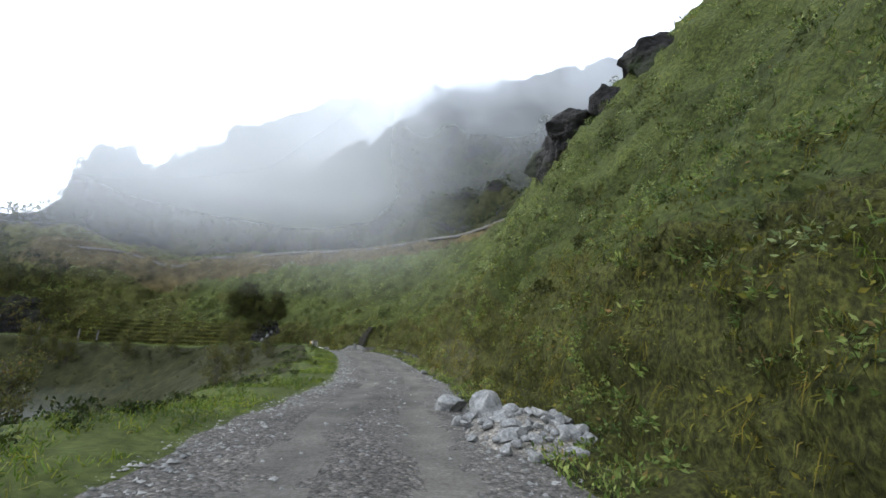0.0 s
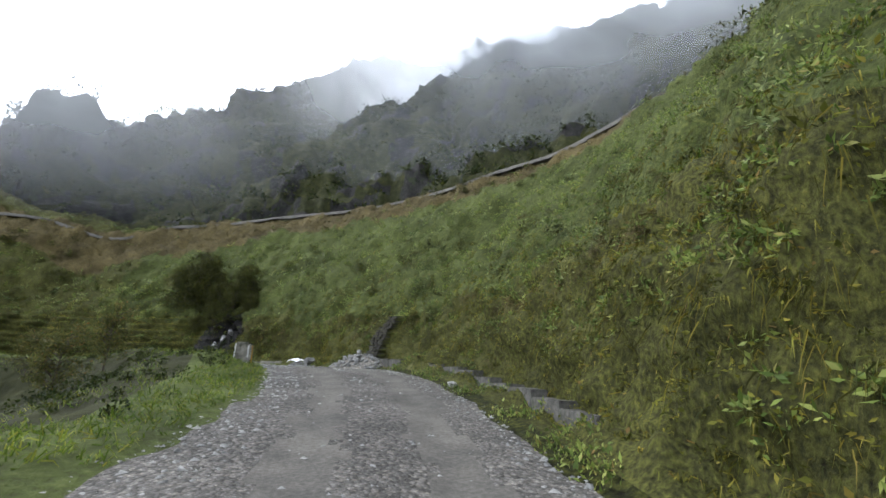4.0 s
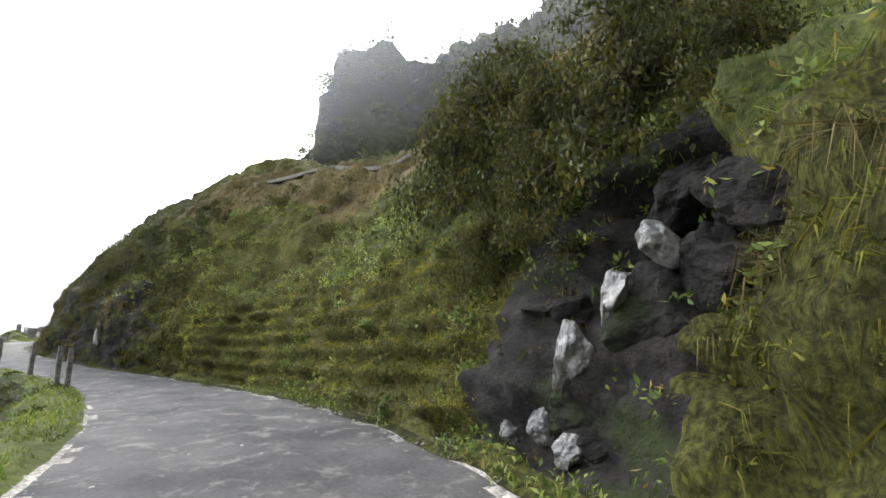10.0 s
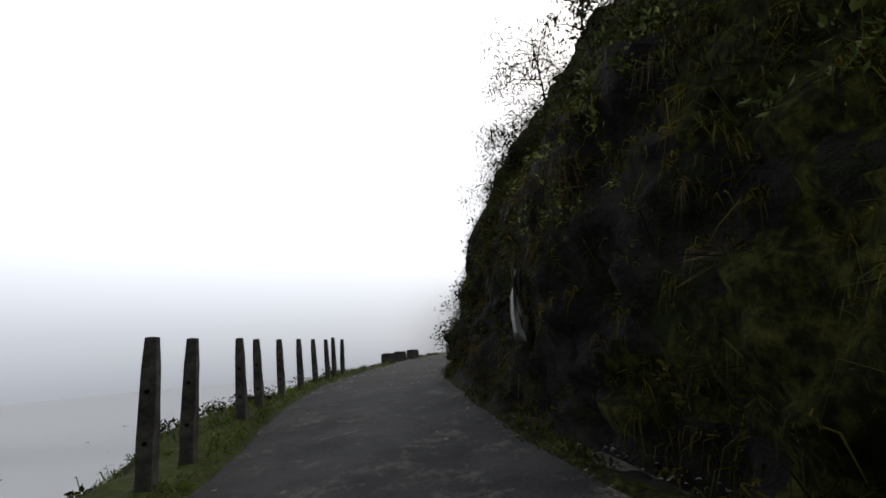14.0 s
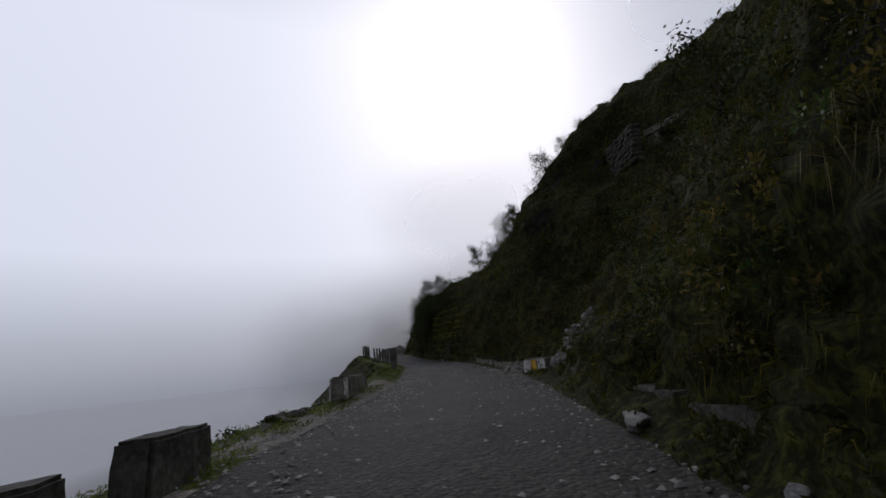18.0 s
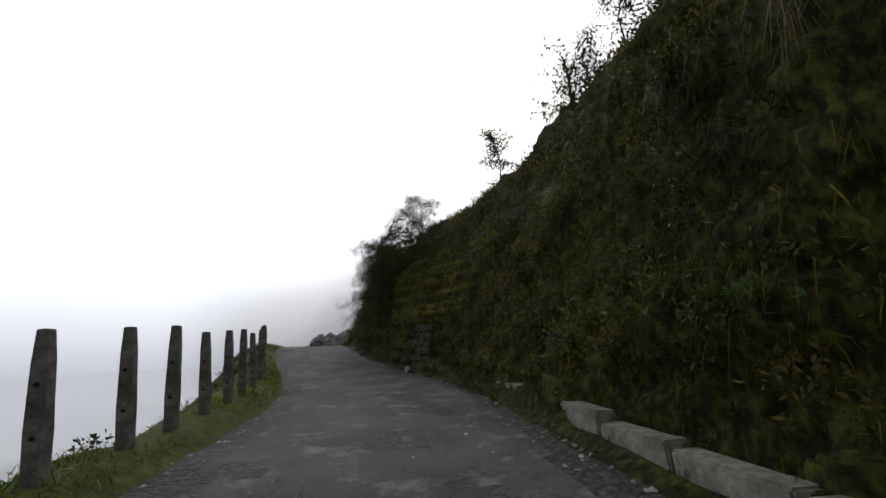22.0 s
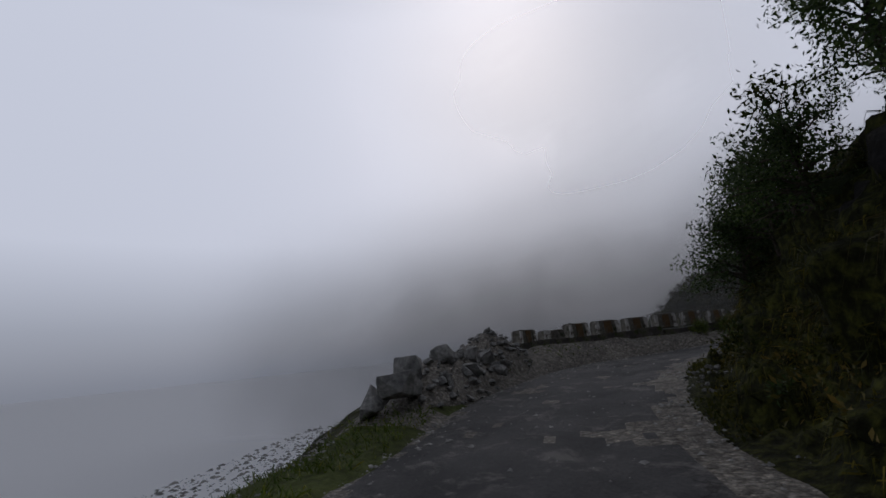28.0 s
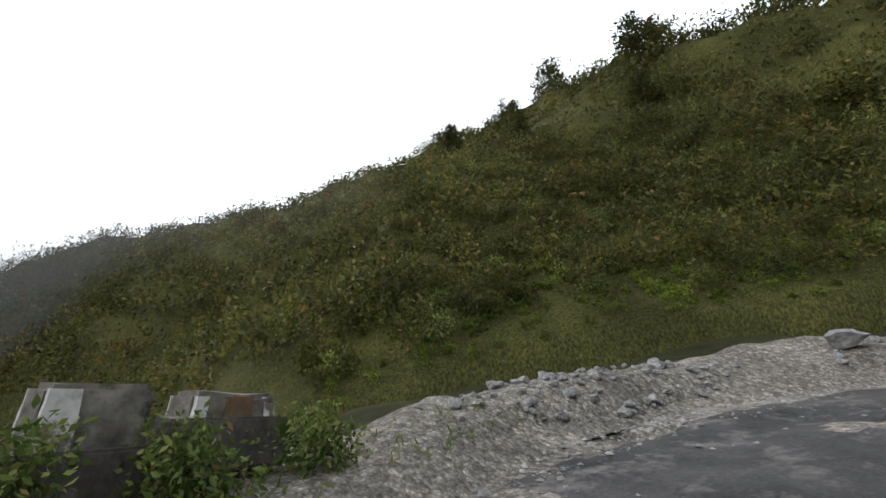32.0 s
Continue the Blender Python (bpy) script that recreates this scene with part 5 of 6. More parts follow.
for k in range(120):
    d_ = 3.6 + 6.0 * rnd_s.random() ** 1.2
    u_ = 20.28 + 0.14 * (d_ - 4.5) + 0.03 * math.sin(d_ * 2.1) + rnd_s.gauss(0, 0.03 + 0.008 * d_)
    stone("stone", rnd_s.choice(STONES[:3] + DARKSMALL), spot(21.15, 7.5, 3.2).inverted() @ spot(u_, d_, rise(u_, d_) + 0.05), rnd_s.uniform(0.07, 0.2) + 0.3 * rnd_s.random() ** 4, scree, 6000 + k)
rubble("heap of large grey rocks on the outer edge of the road", 29.9, -2.75, 4.6, 1.9, 0.65, 150, 0.07, 0.3, 7)
for k, (u, d, h, s) in enumerate(((29.5, -2.75, 0.65, 0.7), (29.62, -2.9, 0.85, 0.8), (29.9, -2.75, 1.05, 0.62), (30.02, -2.85, 0.95, 0.5), (30.16, -2.6, 0.85, 0.62), (30.3, -2.55, 0.75, 0.5), (29.76, -2.35, 0.55, 0.45), (30.2, -1.95, 0.45, 0.34), (29.4, -3.1, 0.5, 0.55), (29.96, -2.3, 0.6, 0.42), (30.1, -3.2, 0.85, 0.5))):
    ob = stone("boulder", BLOCKS[k % 5], spot(u, d, h), s, None, 60 + k)
    tagged(ob, "large sharp-edged grey rock on the rubble heap", "boulder", "boulders by the road")
rubble("mound of brown earth and gravel on the outer edge", 30.5, -3.05, 3.6, 2.2, 0.8, 290, 0.05, 0.26, 8)
rubble("ridge of grey gravel along the road's edge", 33.25, -3.5, 7.0, 1.7, 0.4, 260, 0.05, 0.26, 9)
rubble("ridge of grey gravel along the climbing road", 34.5, -3.2, 6.0, 1.5, 0.35, 180, 0.06, 0.3, 12)
boulder("pale grey boulder on the gravel ridge", 33.5, -3.6, 0.7, 0.5, 2)
boulder("jagged grey rock on the gravel ridge", 34.1, -3.4, 0.9, 0.7, 3)
rubble("scattered stones on the inner edge of the bend", 29.9, 2.6, 4.0, 1.0, 0.1, 60, 0.04, 0.13, 10)
rubble("stones fallen on the road's edge", 18.1, 2.0, 6.0, 1.2, 0.12, 150, 0.05, 0.2, 11)
rubble("dark rocks along the broken outer edge", 19.6, -4.0, 5.0, 1.0, 0.12, 90, 0.1, 0.4, 13, DARKSMALL)
for k, (u, d, s) in enumerate(((18.9, 2.3, 0.5), (17.9, 2.3, 0.4), (26.7, 1.9, 0.3), (24.9, 1.8, 0.3), (6.1, 2.3, 0.35), (3.8, 1.9, 0.35), (2.85, -2.9, 0.28))):
    boulder("small pale rock at the road's edge", u, d, 0.12, s, 80 + k, STONES[k % 6])


def pebbles(count, weight, lo, hi, label):
    """Loose gravel: small four-sided stones."""
    g = np.concatenate([place(US[:, None] + 0 * RS[None], RS[None] + 0 * US[:, None], 0.02 + 0 * RS[None] + 0 * US[:, None])])
    p, n, uu, jj = sample(g, US, weight, count)
    s = lo + (hi - lo) * RNG.random(count) ** 3
    base = np.array([[1, 0, 0], [-0.5, 0.86, 0], [-0.5, -0.86, 0], [0.25, 0.1, 0.5], [-0.4, 0.35, 0.42]])
    a = RNG.uniform(0, 6.283, count)
    c, sn = np.cos(a), np.sin(a)
    q = base[None] * (1 + 0.22 * RNG.normal(size=(count, 5, 1)))
    q = np.stack([q[..., 0] * c[:, None] - q[..., 1] * sn[:, None], q[..., 0] * sn[:, None] + q[..., 1] * c[:, None], np.abs(q[..., 2])], -1)
    v = p[:, None] + q * s[:, None, None]
    f = np.array([[0, 1, 4], [0, 4, 3], [1, 2, 4], [2, 3, 4], [2, 0, 3]])[None] + (np.arange(count) * 5)[:, None, None]
    return stuff("gravel", v.reshape(-1, 3), f.reshape(-1, 3), M_STONE, label, "gravel")


RS = np.linspace(-4.6, 2.9, 60)
pebbles(13000, lambda u, j: between(u, -1, 9.8) * (0.12 + 2.2 * smooth(np.abs(RS[j] + 0.05), 1.25, 1.9) + 1.4 * np.exp(-(((RS[j] + 0.05) / 0.28) ** 2))) * between(RS[j], -2.8, 2.9), 0.012, 0.06, "loose grey gravel scattered on the unpaved road")
pebbles(9000, lambda u, j: between(u, 16, 22.3) * (0.3 + 2.0 * smooth(np.abs(RS[j]), 0.9, 2.0)) * between(RS[j], -4.3, 2.9), 0.012, 0.06, "loose gravel on the broken stretch of road")
pebbles(22000, lambda u, j: between(u, 28.4, 36) * (0.1 + 2.4 * smooth(-RS[j], 1.3, 2.4) + 1.2 * smooth(RS[j], 1.3, 2.0)), 0.01, 0.06, "loose pale gravel along the hairpin")
pebbles(7000, lambda u, j: (between(u, 9.8, 16) + between(u, 22, 28.4)) * (0.04 + 2.4 * smooth(RS[j], 1.4, 1.9) * between(RS[j], 0, 2.6) + 1.4 * smooth(-RS[j], 1.9, 2.3) * between(RS[j], -2.7, 0)), 0.01, 0.045, "loose gravel along the edges of the asphalt")


# ---- guard posts ----
def guard_post_proto():
    bm = bmesh.new()
    bmesh.ops.create_cube(bm, size=1)
    bmesh.ops.subdivide_edges(bm, edges=bm.edges[:], cuts=4, use_grid_fill=True)
    for v in bm.verts:
        t = v.co.z + 0.5
        k = 1.0 - 0.12 * t
        v.co.x *= 0.15 * k
        v.co.y *= 0.14 * k
        v.co.z = t * 1.68
        if t > 0.85:
            v.co.x *= 0.97 if t < 0.99 else 0.8
            v.co.y *= 0.97 if t < 0.99 else 0.8
            v.co.z -= 0.012 * (abs(v.co.x) + abs(v.co.y)) / 0.1
        v.co += Vector([noise.noise(v.co * 6 + Vector((q * 4, 0, 0))) for q in range(3)]) * 0.012
    me = bpy.data.meshes.new("guard_post")
    bm.to_mesh(me)
    bm.free()
    me.materials.append(M_POST)
    return me


M_POST = surface("weathered_grey_post", [(0.25, (0.05, 0.047, 0.043)), (0.5, (0.13, 0.124, 0.115)), (0.8, (0.26, 0.25, 0.235))], 1.6, 9, rough=0.9, bump=0.4, dist=0.015, stain=((0.04, 0.042, 0.03), 2.5, 0.55))
POST = guard_post_proto()
# no hole is cut: a dark disc on the post stands for its shade
HOLE = bmesh.new()
bmesh.ops.create_cone(HOLE, cap_ends=True, segments=10, radius1=0.026, radius2=0.022, depth=0.03)
hole_me = bpy.data.meshes.new("hole_shade_disc")
HOLE.to_mesh(hole_me)
HOLE.free()
hole_me.materials.append(M_DARK)


def guard_post(u, d, lean, cut=1.0):
    ob = new("guard_post", POST)
    ob.matrix_basis = spot(u, d, rise(u, d) - 0.2) @ pose(0, 0, 0, lean * 0.6, lean * 0.7 - 2, 0) @ Matrix.Diagonal((1, 1, cut, 1))
    tagged(ob, "weathered dark concrete guard post on the grassy verge", "post", "guard posts along the verge")
    for z in (0.62, 1.12):
        h = new("hole_shade_disc", hole_me)
        h.parent = ob
        h.matrix_basis = pose(0, -0.068 + 0.009 * z / 1.5, z, 90, 0, 0)
        h["label"] = "dark disc for the shade inside a missing rail's hole"


for k, u in enumerate((13.2, 13.52, 14.22, 14.86, 15.02, 15.4, 15.59, 15.87, 16.14, 16.38, 16.6, 16.72, 16.87)):
    guard_post(u, -2.05, (1, 0, 2, 1, 3, -2, -3, -2, -1, -2, -1, 1, 5)[k], (0.82, 0.84, 0.86, 0.86, 0.85, 0.84, 0.82, 0.8, 0.8, 0.8, 0.8, 0.84, 0.8)[k] + 0.05)
for k, u in enumerate((22.81, 23.05, 23.24, 23.45, 23.66, 23.86, 24.14, 24.56, 24.79, 24.98, 25.25, 25.51, 25.73, 25.91, 26.5, 26.68, 26.88, 27.12, 27.4)):
    guard_post(u, -2.85, (-4, -2, 2, -1, 1, 2, -1, 1, -1, -3, 1, 2, 3, -1, 1, -1, 1, 2, 1)[k], 0.86 + 0.02 * (k % 3))



# ---- concrete blocks, parapets, walls ----
def painted_block(u, d, turn, sx, sy, sz, stripes, label, mat=None, name="parapet_block", h=0.0, taper=0.93, seed=0, group="parapet blocks along the road"):
    """A concrete block whose long side lies along its y axis; stripes: (material, from, to) along it."""
    ob = thing(name, spot(u, d, h - 0.08, turn), label, "block", group)
    part("body", block(sx, sy, sz, 0.04, taper, 0.03, seed, 6), mat or M_CONC, ob)
    for m, a, b, side in [(*st, sd) for st in stripes for sd in (-1, 1)]:
        bm = bmesh.new()
        n = 6
        hw = (b - a) * sy / 2
        y0 = ((a + b) / 2 - 0.5) * sy
        for k in range(n):
            z0, z1 = sz * (0.04 + 0.9 * k / n), sz * (0.04 + 0.9 * (k + 1) / n)
            c = []
            for z, y in ((z0, y0 - hw), (z0, y0 + hw), (z1, y0 + hw), (z1, y0 - hw)):
                q = 1 + (taper - 1) * z / sz
                yy = y * q + 0.03 * noise.noise(Vector((z * 4, y * 3, seed)))
                c.append((side, q, yy, z))
            o1 = [bm.verts.new((s_ * (sx / 2 * q + 0.016), yy, z)) for s_, q, yy, z in c]
            o0 = [bm.verts.new((s_ * (sx / 2 * q - 0.03), yy, z)) for s_, q, yy, z in c]
            bm.faces.new(o1)
            for e in range(4):
                bm.faces.new((o1[e], o1[(e + 1) % 4], o0[(e + 1) % 4], o0[e]))
        part("painted_stripe", bm, m, ob, {"flaking_white_paint": "flaking white painted band", "faded_yellow_paint": "faded yellow painted band"}.get(m.name, "ochre stained painted band"))
    return ob


painted_block(7.22, -3.0, -12, 0.42, 1.9, 0.8, ((M_WHITE, 0.0, 0.22), (M_WHITE, 0.3, 0.52), (M_YELLOW, 0.55, 0.8)), "long concrete parapet painted white with an orange band", seed=1)
painted_block(20.62, 2.75, 24, 0.4, 1.3, 0.6, ((M_WHITE, 0.66, 1.0), (M_YELLOW, 0.42, 0.62), (M_WHITE, 0.03, 0.36)), "concrete block painted white with a yellow band, askew on gravel", seed=2)
painted_block(20.47, -3.3, 2, 0.42, 3.9, 0.62, ((M_WHITE, 0.0, 0.1),), "long grey concrete parapet with one white end", seed=3, h=0.12)
for k, (u, d, long) in enumerate(((18.28, -3.2, 1.25), (18.55, -3.2, 1.1), (18.9, -3.25, 1.4))):
    painted_block(u, d, 3 * k - 3, 0.45, long, 0.68, (), "dark damp concrete block at the broken road edge", M_DARKCONC, seed=4 + k)
for k, (u0, u1, tall) in enumerate(((30.84, 31.02, 0.42), (31.09, 31.31, 0.3), (31.33, 31.52, 0.46), (31.56, 31.74, 0.48), (31.76, 31.9, 0.5), (31.92, 32.03, 0.5), (32.05, 32.14, 0.48), (32.16, 32.25, 0.44), (32.27, 32.36, 0.4), (32.38, 32.49, 0.36))):
    um, a, b = (u0 + u1) / 2, place(u0, np.float64(-3.35), np.float64(0)), place(u1, np.float64(-3.35), np.float64(0))
    st = ((M_WHITE, 0.0, 0.14), (M_RUST, 0.36, 0.68), (M_WHITE, 0.85, 1.0)) if k not in (1, 8) else ((M_WHITE, 0.0, 0.3),)
    painted_block(um, -3.35, (2, -3, 1, -2, 3)[k % 5], 0.4, 0.9 * float(np.linalg.norm(b - a)), tall + 0.1, st, "weathered parapet block with worn white and ochre bands", None, seed=10 + k, taper=0.92, h=rise(um, -3.35) + 0.2)


def wall_run(name, label, u0, u1, d0, d1, count, height, mat, h=0.0, thick=0.35, seed=0, gap=0.02):
    """A low wall of blocks end to end along the road."""
    um = (u0 + u1) / 2
    base = spot(um, (d0 + d1) / 2, h)
    wall = thing(name, base, label, "wall")
    inv = base.inverted()
    rnd = random.Random(seed)
    for k in range(count):
        f = (k + 0.5) / count
        u, d = u0 + (u1 - u0) * f, d0 + (d1 - d0) * f
        a, b = place(u0 + (u1 - u0) * k / count, np.float64(d), np.float64(0)), place(u0 + (u1 - u0) * (k + 1) / count, np.float64(d), np.float64(0))
        ln = float(np.linalg.norm(b - a)) - gap
        part("wall_block", block(thick, ln, height * rnd.uniform(0.88, 1.06), 0.02, 0.96, 0.02, seed * 31 + k, 3), mat, wall, m=inv @ spot(u, d, h - 0.1, rnd.uniform(-1.5, 1.5)))
    return wall


wall_run("kerb_wall", "low weathered concrete wall at the foot of the bank", 20.95, 24.2, 2.45, 2.35, 15, 0.42, M_CONC, seed=1, thick=0.26)
wall_run("kerb_wall", "low damp concrete wall at the foot of the bank", 17.6, 19.9, 2.75, 2.95, 9, 0.48, M_DARKCONC, seed=2)
wall_run("kerb_wall", "low stained concrete kerb wall below the mossy bank", 5.0, 7.15, 3.0, 3.4, 9, 0.5, M_DARKCONC, seed=3)
wall_run("footing_wall", "low dark stone footing under the parapet blocks", 30.8, 31.95, -3.33, -3.33, 9, 0.36, M_MASON, h=0.76, seed=7, thick=0.56)
wall_run("footing_wall", "low dark stone footing under the last parapet blocks", 31.96, 32.5, -3.33, -3.33, 4, 0.36, M_MASON, h=0.55, seed=9, thick=0.5)
wall_run("headwall", "concrete culvert headwall beside a heap of stone", 7.28, 7.72, 3.15, 3.2, 2, 0.62, M_DARKCONC, seed=4, thick=0.5, gap=0.004)
wall_run("kerb_wall", "low pale concrete kerb wall beside the mossy bank", 9.2, 10.2, 2.75, 2.6, 4, 0.42, M_CONC, seed=5)
wall_run("wall_panel", "stained concrete wall panel set in the bank", 16.93, 17.45, 2.75, 2.8, 3, 0.48, M_CONC, h=0.78, seed=6, thick=0.35)


def masonry(name, label, u0, u1, foot, courses, per, course_h, stone_d, seed, lean=0.25, mat=M_MASON):
    """A wall of rough stones in courses: every stone a part. foot: metres out and up of its lowest course."""
    base = spot((u0 + u1) / 2, foot[0], foot[1])
    wall = thing(name, base, label, "wall")
    inv = base.inverted()
    rnd = random.Random(seed)
    blocks = []
    for k in range(5):
        bm = block(1, 1, 1, 0.14, 0.94, 0.2, seed * 5 + k, 2)
        me = bpy.data.meshes.new("stone")
        bm.to_mesh(me)
        bm.free()
        me.materials.append(mat)
        blocks.append(me)
    for c in range(courses):
        x = 0.0
        while x < 0.97:
            w = rnd.uniform(0.7, 1.35) / per
            u = u0 + (u1 - u0) * min(1.0, x + w / 2)
            ln = abs(u1 - u0) * 5.3 * w
            ob = new("stone", blocks[rnd.randrange(5)])
            ob.parent = wall
            ob.matrix_basis = inv @ spot(u, foot[0] + lean * c * course_h + rnd.uniform(-0.05, 0.05), foot[1] + c * course_h + rnd.uniform(-0.03, 0.03), rnd.uniform(-7, 7)) @ Matrix.Diagonal((stone_d, ln * 0.95, course_h * rnd.uniform(0.86, 0.98), 1))
            x += w
    return wall


M_DARKMASON = surface("dark_mossy_masonry", [(0.25, (0.02, 0.018, 0.016)), (0.5, (0.05, 0.046, 0.042)), (0.8, (0.11, 0.10, 0.095))], 0.9, 6, rough=0.9, bump=0.6, dist=0.03, stain=((0.075, 0.08, 0.018), 1.6, 0.46))
# a narrow buttress of rough courses that leans on the bank
COURSE = []
for k in range(6):
    bm = block(0.4, 0.2, 0.125, 0.025, 0.96, 0.04, 30 + k, 2)
    me = bpy.data.meshes.new("stone")
    bm.to_mesh(me)
    bm.free()
    me.materials.append(M_DARKMASON)
    COURSE.append(me)
butt_m = spot(7.86, 3.5, 0.2)
buttress = thing("stone_buttress", butt_m, "narrow buttress of wet stone courses on the bank", "buttress")
lean_d = np.linspace(2.2, 6.5, 90)
lean_h = np.array([min(rise(7.75, d), rise(7.97, d)) for d in lean_d])
rnd_b = random.Random(31)
for row in range(19):
    h = 0.1 + 0.127 * row
    d = float(np.interp(h + 0.1, lean_h, lean_d)) - 0.3
    for col in range(6 if row < 15 else 4):
        u = 7.75 + 0.037 * (col + (0.5 if row % 2 else 0.0)) + rnd_b.uniform(-0.004, 0.004)
        ob = new("stone", COURSE[rnd_b.randrange(6)])
        ob.parent = buttress
        ob.matrix_basis = butt_m.inverted() @ spot(u, d + rnd_b.uniform(-0.05, 0.05), h) @ pose(0, 0, 0, 0, 0, rnd_b.uniform(-6, 6)) @ Matrix.Diagonal((1.3, rnd_b.uniform(0.85, 1.05), 1, 1))
masonry("retaining_wall", "mossy dry stone retaining wall in the bank", 24.66, 25.2, (2.24, 0.1), 6, 9, 0.26, 0.42, 3, 0.16, M_DARKMASON)
masonry("terrace_wall", "rough stone wall of the ruined hut's terrace", 21.5, 22.1, (10.6, rise(21.8, 10.6) - 0.4), 8, 9, 0.26, 0.5, 4, 0.1)
masonry("terrace_wall", "tumbled stone terrace below the ruined hut", 21.0, 21.6, (11.6, rise(21.3, 11.6) - 0.3), 6, 9, 0.26, 0.5, 5, 0.3)

# the ruined hut: a concrete front with one dark opening
hut = thing("ruined_hut", spot(21.42, 12.3, 9.3, 28) @ Matrix.Scale(0.78, 4), "ruined grey concrete hut with one dark empty opening", "hut")
for nm, x, y, z, sx, sy, sz in (("pier", 0, 1.25, 0, 0.45, 0.9, 2.3), ("pier", 0, -1.15, 0, 0.45, 0.8, 2.3), ("lintel", -0.05, 0.05, 1.95, 0.6, 3.4, 0.42), ("sill", 0, 0.05, 0, 0.42, 1.5, 0.55), ("side_wall", 1.4, 1.55, 0, 2.4, 0.3, 2.3), ("side_wall", 1.4, -1.4, 0, 2.4, 0.3, 2.3), ("back_wall", 2.6, 0.05, 0, 0.3, 3.2, 2.3), ("roof_slab", 1.4, 0.05, 2.3, 2.9, 3.4, 0.16)):
    part(nm, block(sx, sy, sz, 0.03, 1.0, 0.03, int(10 * y + 7), 4), M_CONC, hut, m=pose(x, y, z))

# wet pale rocks at the small cave
WET = [crag_mesh("wet_stone", 70 + k, M_WETROCK) for k in range(2)]
for k, (u, d, h, wide, tall) in enumerate(((10.7, 2.82, 1.0, 0.62, 1.0), (10.62, 3.0, 1.75, 0.5, 0.7), (10.76, 2.7, 0.42, 0.5, 0.45), (10.83, 2.6, 0.3, 0.4, 0.35), (10.55, 3.15, 2.15, 0.42, 0.5), (10.8, 2.8, 0.65, 0.35, 0.4), (10.68, 2.6, 0.25, 0.4, 0.35))):
    ob = new("wet_rock", WET[k % 2])
    ob.matrix_basis = spot(u, d, h) @ pose(0, 0, 0, 16, -10, 70 * k) @ Matrix.Diagonal((wide, wide * 0.9, tall, 1))
    tagged(ob, "pale wet rock face where water runs down into the cave", "rock", "wet rocks in the cave")
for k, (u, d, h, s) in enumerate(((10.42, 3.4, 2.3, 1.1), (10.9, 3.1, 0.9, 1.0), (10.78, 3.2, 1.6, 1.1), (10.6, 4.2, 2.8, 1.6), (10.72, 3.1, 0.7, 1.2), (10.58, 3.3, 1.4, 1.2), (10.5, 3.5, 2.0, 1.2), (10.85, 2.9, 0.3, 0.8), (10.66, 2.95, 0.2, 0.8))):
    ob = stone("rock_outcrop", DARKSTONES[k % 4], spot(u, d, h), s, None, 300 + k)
    tagged(ob, "wet rock around the small cave, its colour darkened for shade", "rock", "rocks around the cave")
CRAG = DARKSTONES
for k, (u, d, s) in enumerate(((3.3, 8.4, 3.2), (3.6, 8.8, 3.4), (3.0, 8.9, 2.6), (2.75, 9.6, 2.4), (3.9, 9.4, 3.0))):
    ob = stone("rock_outcrop", CRAG[k % 4], spot(u, d + 0.4, rise(u, d + 0.4) - 0.06 * s), s * 1.2, None, 320 + k)
    tagged(ob, "dark overhanging crag jutting from the green slope", "rock", "crags on the slope")
for k, (u, d, h, s) in enumerate(((15.25, 3.3, 1.3, 2.0), (15.6, 3.3, 1.2, 2.0), (15.95, 3.3, 1.4, 1.9), (16.1, 3.5, 3.0, 2.0), (15.4, 3.5, 3.2, 2.0), (14.8, 3.4, 1.0, 1.5), (15.8, 3.9, 4.8, 2.0))):
    ob = stone("rock_outcrop", DARKSTONES[k % 4], spot(u, d, h), s, None, 340 + k)
    tagged(ob, "dark rock of the spur beside the road", "rock", "rocks of the spur")
tagged(part("pale_streak_rock", block(0.25, 0.5, 1.3, 0.08, 0.5, 0.12, 9, 4), M_WETROCK, None, "", spot(15.2, 2.3, 1.0), True), "pale streaked rock face on the dark spur", "rock")


# ---- trees and shrubs ----
def tube(bm, pts, radii, sides=6):
    rings = []
    for k, (p, r) in enumerate(zip(pts, radii)):
        d = (pts[min(k + 1, len(pts) - 1)] - pts[max(k - 1, 0)]).normalized()
        a = d.cross(Vector((0.3, 0.9, 0.2))).normalized()
        b = d.cross(a)
        rings.append([bm.verts.new(p + (a * math.cos(q) + b * math.sin(q)) * r) for q in (6.2832 * j / sides for j in range(sides))])
    for r0, r1 in zip(rings, rings[1:]):
        for j in range(sides):
            bm.faces.new((r0[j], r0[(j + 1) % sides], r1[(j + 1) % sides], r1[j]))


